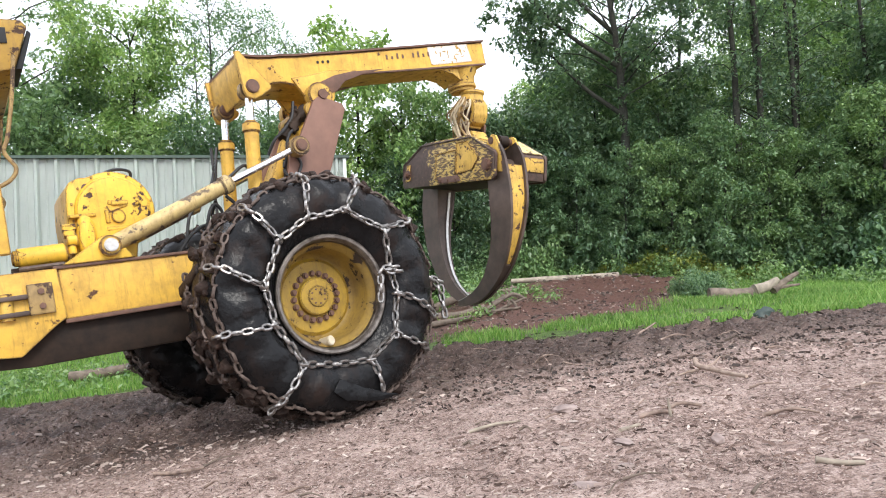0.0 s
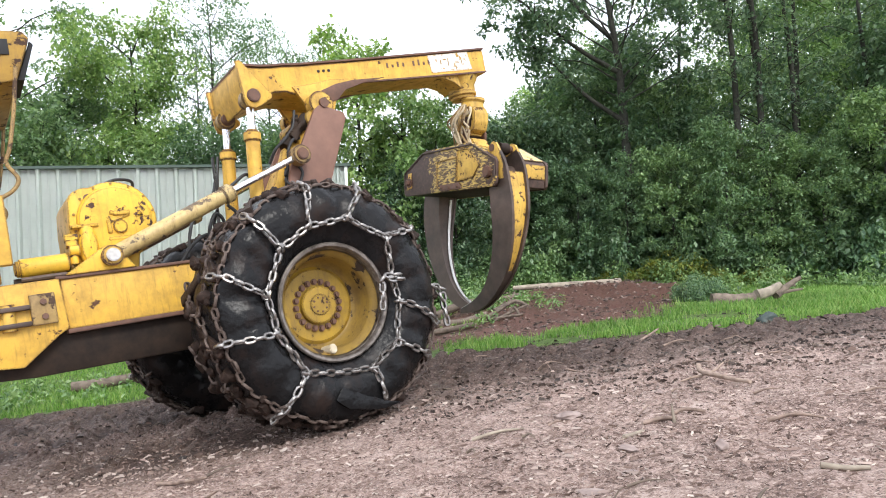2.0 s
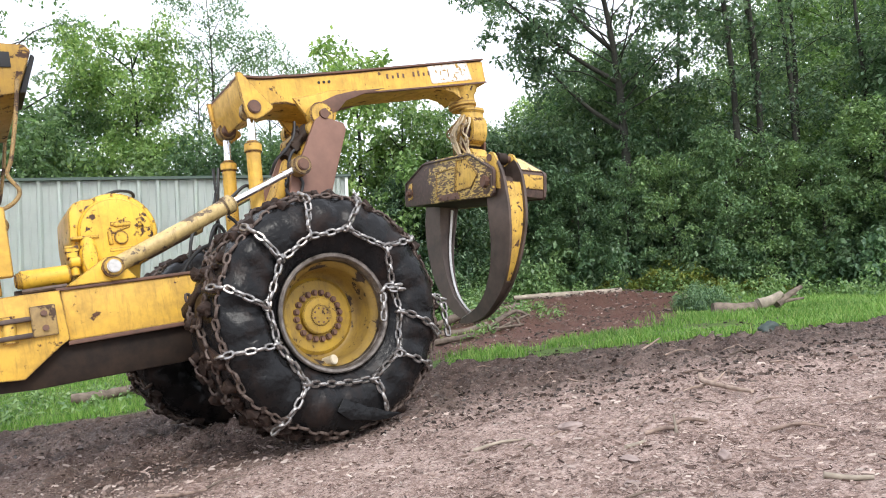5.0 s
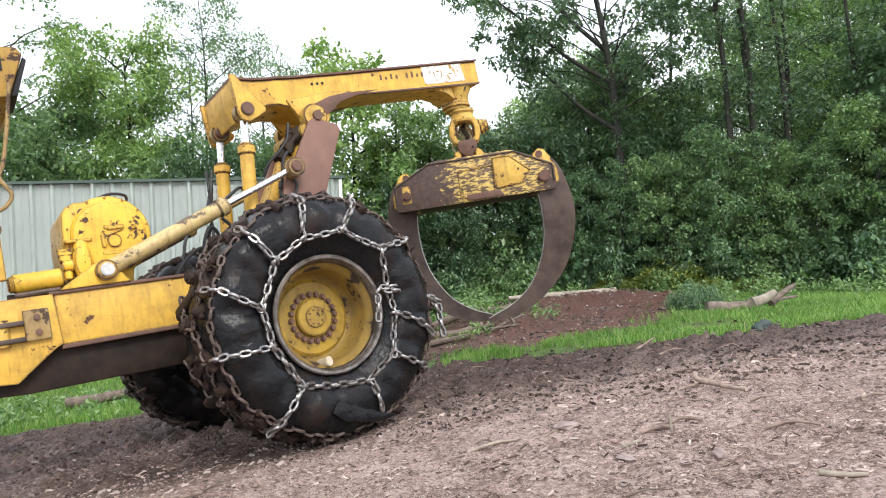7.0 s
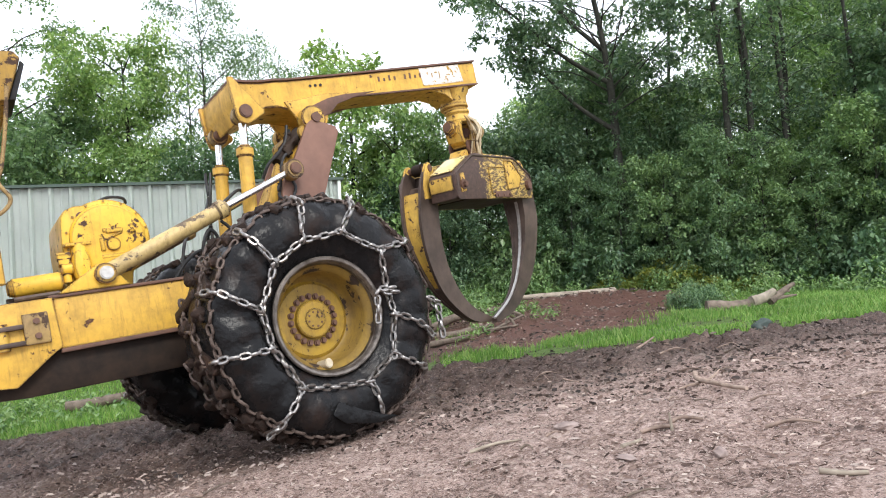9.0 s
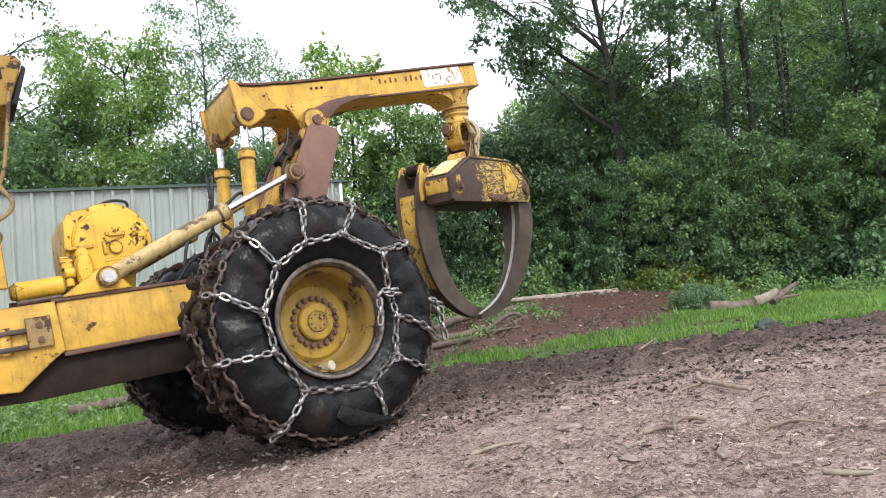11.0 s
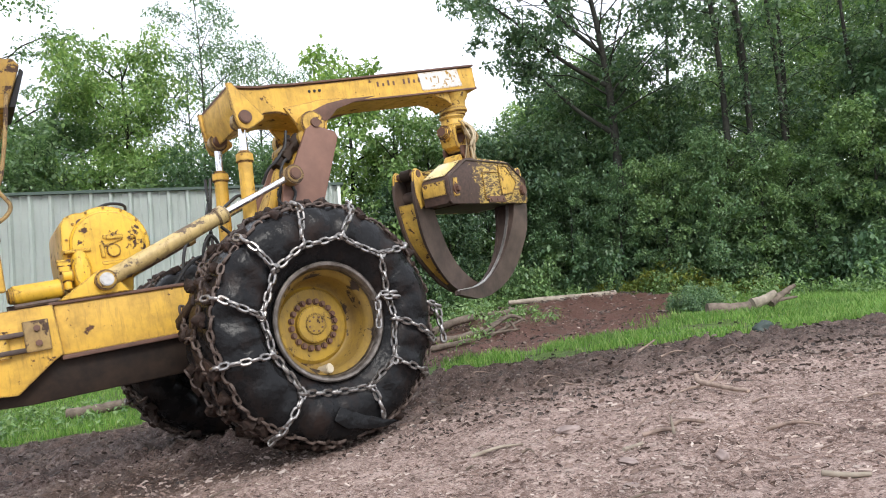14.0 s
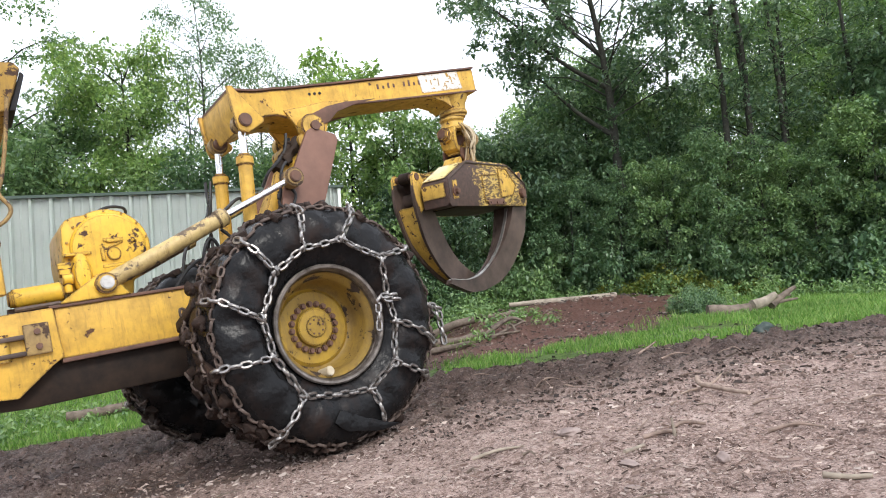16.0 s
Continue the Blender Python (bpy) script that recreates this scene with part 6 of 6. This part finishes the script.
def stone(x, y, w, h, seed, mat=None, label="flat pinkish sandstone half sunk in the soil"):
    bm = bmesh.new()
    bmesh.ops.create_icosphere(bm, subdivisions=3, radius=1)
    for v in bm.verts:
        n = noise.noise_vector(v.co * 1.3 + Vector((seed, 0, 0))) * 0.35
        v.co = Vector(((v.co.x + n.x) * w / 2, (v.co.y + n.y) * w * 0.32, (v.co.z + n.z) * h))
    o = link("stone", bm, mat or mat_stone, None, "", 35)
    o.matrix_basis = pose(x, y, ground_z(x, y) + h * 0.15, 0, 0, seed * 37)
    return tagged(o, label, "stone", "stones on the soil")


for k, (x, y, w, h) in enumerate([(0.65, 4.06, 0.16, 0.022), (1.14, 3.08, 0.085, 0.024), (0.76, 3.19, 0.11, 0.010), (0.52, 2.72, 0.13, 0.012), (1.22, 4.28, 0.05, 0.016), (1.58, 3.78, 0.035, 0.014), (0.70, 2.9, 0.10, 0.008)]):
    stone(x, y, w, h, k + 1)
bag = bmesh.new()
bmesh.ops.create_uvsphere(bag, u_segments=20, v_segments=12, radius=0.11)
bmesh.ops.scale(bag, verts=bag.verts, vec=(1.0, 0.8, 0.75))
roughen(bag, 0.03, 14)
mat_bag = plain("dark_green_plastic", (0.010, 0.020, 0.016), (0.04, 0.065, 0.055), 0.5, 0.0, 25, 0.6, 0.01, 0.5)
o = link("plastic_bag", bag, mat_bag, None, "", 60)
o.matrix_basis = pose(3.15, 7.15, ground_z(3.15, 7.15) + 0.05)
tagged(o, "crumpled dark green plastic bag at the edge of the grass", "bag")
mat_red = plain("orange_plastic", (0.55, 0.06, 0.02), (0.70, 0.09, 0.03), 0.4, 0.0, 8, 0.1)
o = link("plastic_jug", join(rod((0, 0, 0), (0, 0, 0.14), 0.07, 0.065, 18, 0.012), rod((0, 0, 0.138), (0, 0, 0.18), 0.03, 0.025, 12)), mat_red, None, "", 40)
o.matrix_basis = pose(5.67, 9.0, ground_z(5.67, 9.0) + 0.22)
post = link("wooden_stake", rod((0, 0, -0.1), (0, 0, 0.22), 0.025, 0.022, 8), mat_log, None, "", 40)
post.matrix_basis = pose(5.67, 9.0, ground_z(5.67, 9.0))
tagged(o, "small orange plastic jug set on a stake", "jug")
tagged(post, "short wooden stake in the grass", "stake")


def twigs():
    """Small twigs and bark strips strewn about the yard."""
    random.seed(91)
    k = 0
    while k < 70:
        y = 2.2 + 6.0 * random.random() ** 1.2
        x = random.uniform(-0.6, 0.62) * y
        if y > edge_of_turf(x) - 0.2 or (x < -0.2 and 4.3 < y < 6.6):
            continue
        a, n = random.uniform(-0.9, 0.9), random.uniform(0.04, 0.16) * (1 + 0.12 * y)
        b = a + random.uniform(-0.7, 0.7)
        p = [(x, y, 0.004), (x + n * math.cos(a) / 2, y + n * math.sin(a) / 2, random.uniform(0.004, 0.03)), (x + n * (math.cos(a) + math.cos(b)) / 2, y + n * (math.sin(a) + math.sin(b)) / 2, 0.003)]
        lay("twig", p, random.uniform(0.003, 0.0075) * (1 + 0.08 * y), random.choice((mat_stick, mat_log, mat_stick)), "small dry twig on the soil", "twig", 0.002, seed=200 + k)["group"] = "twigs on the soil"
        k += 1


twigs()


# ---- litter, grass and weeds ----
def litter():
    rng = np.random.default_rng(77)
    v, f, wet = [], [], []
    corner = np.array([(-1, -0.5, 0), (0.7, -1, 0), (1, 0.3, 0), (-0.6, 1, 0), (-0.7, 0.15, 1), (0.6, -0.2, 1)], float)
    quads = np.array([(0, 1, 5, 4), (2, 3, 4, 5)])
    total = 108000
    k = 0
    while k < total:
        y = 1.9 + 7.2 * rng.random() ** 1.7
        x = rng.uniform(-0.72, 0.72) * (y + 0.6) + rng.normal(0, 0.3)
        if y < 2.6:
            y -= abs(rng.normal(0, 0.7))
        if k % 7 == 0:
            x, y = rng.uniform(-8, 9), rng.uniform(-4, 9)
        on_bank = k > total - 11000
        if on_bank:
            x, y = rng.uniform(-0.5, 6.0), rng.uniform(9.6, 16)
            if spoil(x, y) < 0.5 + 0.4 * rng.random():
                continue
        elif y > edge_of_turf(x) - 0.1 and rng.random() > 0.15:
            continue
        c, along = rut(x, y)
        if c < 0.42 and along < 0.4 and rng.random() < 0.85:
            continue
        L = 0.004 + 0.016 * rng.random() ** 2.3 + (0.03 * rng.random() if rng.random() < 0.02 else 0)
        if rng.random() < 0.07:
            L = 0.012 + 0.026 * rng.random() ** 1.5
        L *= 0.86
        Wd = L * rng.uniform(0.06, 0.24)
        T = min(0.010, L * rng.uniform(0.15, 0.5))
        if y > 4.6:
            L, Wd, T = L * 1.15, Wd * 1.1, T * 2.0
        if on_bank:
            L, Wd, T = L * 1.6, Wd * 2.0, T * 1.3
        a = rng.random() * 6.283
        tip, roll = rng.normal(0, 0.22), rng.normal(0, 0.3)
        m = Euler((roll, tip, a)).to_matrix()
        p = corner * (L, Wd, T)
        p = p @ np.array(m).T + (x, y, ground_z(x, y) + 0.003)
        v.append(p)
        f.append(quads + 6 * k)
        wet.append(1 if (on_bank and rng.random() < 0.7) or (not on_bank and y + 0.5 * rng.normal() > 4.9 + min(1.2, max(0, -0.6 * x))) else 0)
        k += 1
    me = bpy.data.meshes.new("wood_chip_litter")
    me.from_pydata(np.concatenate(v).tolist(), [], np.concatenate(f).tolist())
    me.materials.append(mat_chips)
    me.materials.append(mat_wet_chips)
    me.polygons.foreach_set("material_index", np.repeat(wet, 2).tolist())
    tagged(new("wood_chip_litter", me), "wood chips and bark shreds strewn over the soil", "wood chips", kind="stuff")


def blades(name, count, area, size, wide, mat, label, category, seed, keep):
    rng = np.random.default_rng(seed)
    v, f, k = [], [], 0
    (x0, x1), (y0, y1) = area
    while k < count:
        x, y = rng.uniform(x0, x1), y0 + (y1 - y0) * rng.random() ** 1.3
        if not keep(x, y, rng):
            continue
        z = ground_z(x, y) - 0.01
        patch = 0.65 + 0.6 * noise.noise(Vector((x * 0.9, y * 0.9, seed)))
        h = size * rng.uniform(0.4, 1.25) * max(0.3, patch)
        a, b = rng.random() * 6.283, rng.random() * 6.283
        w = wide * rng.uniform(0.6, 1.3)
        c, s = math.cos(a) * w, math.sin(a) * w
        bx, by = math.cos(b) * h * rng.uniform(0.1, 0.7), math.sin(b) * h * rng.uniform(0.1, 0.7)
        v += [(x - c, y - s, z), (x + c, y + s, z), (x + c * 0.8 + bx * 0.4, y + s * 0.8 + by * 0.4, z + h * 0.62), (x - c * 0.8 + bx * 0.4, y - s * 0.8 + by * 0.4, z + h * 0.62), (x + bx, y + by, z + h * 0.95)]
        f += [(5 * k, 5 * k + 1, 5 * k + 2, 5 * k + 3), (5 * k + 3, 5 * k + 2, 5 * k + 4)]
        k += 1
    me = bpy.data.meshes.new(name)
    me.from_pydata(v, [], f)
    me.materials.append(mat)
    return tagged(new(name, me), label, category, kind="stuff")


def on_turf(x, y, rng):
    e = edge_of_turf(x) + 0.5 * noise.noise(Vector((x * 1.3, y * 1.3, 2)))
    if -0.5 < x < 3.6 and noise.noise(Vector((x * 1.6, y * 1.2, 5))) + 0.25 * rng.random() > 0.16:
        return False
    if y < e or spoil(x, y) > 0.45 + 0.5 * rng.random() + 0.5 * noise.noise(Vector((x * 1.1, y * 1.1, 9))):
        return False
    return True


litter()
blades("grass", 112000, ((-9, 9.5), (6, 16.5)), 0.15, 0.0055, mat_grass, "bright green uncut grass along the yard", "grass", 41, on_turf)


def weeds():
    """Low leafy weeds between the grass and the woods, and on the spoil bank."""
    rng = np.random.default_rng(51)
    spots = []
    while len(spots) < 260:
        x, y = rng.uniform(-2.5, 11.5), rng.uniform(11.5, 17.5)
        edge = 14.6 - 0.28 * max(0, x - 4)
        if 0.9 < x < 4.6 and y < 16.0:
            continue
        if y < edge + noise.noise(Vector((x, y, 4))) and not (spoil(x, y) > 0.5 and rng.random() < 0.12):
            continue
        r = rng.uniform(0.15, 0.34)
        spots.append((x, y, ground_z(x, y) + r * rng.uniform(0.2, 1.3), r))
    for _ in range(60):
        x = rng.uniform(-8.0, -3.6)
        y = edge_of_turf(x) + 0.2 + 2.2 * rng.random()
        r = rng.uniform(0.08, 0.18)
        spots.append((x, y, ground_z(x, y) + r * 0.8, r))
    for _ in range(26):
        x, y = rng.uniform(0.8, 2.0), rng.uniform(12.6, 14.4)
        r = rng.uniform(0.08, 0.16)
        spots.append((x, y, ground_z(x, y) + r * 0.6, r))
    me = cloud_mesh("weeds", leaf_cloud(rng, spots, 26000, 0.075, 0.6, 0.1))
    me.materials.append(mat_leaf_light)
    tagged(new("weeds", me), "low leafy weeds along the foot of the woods", "weeds", kind="stuff")


weeds()

motions()
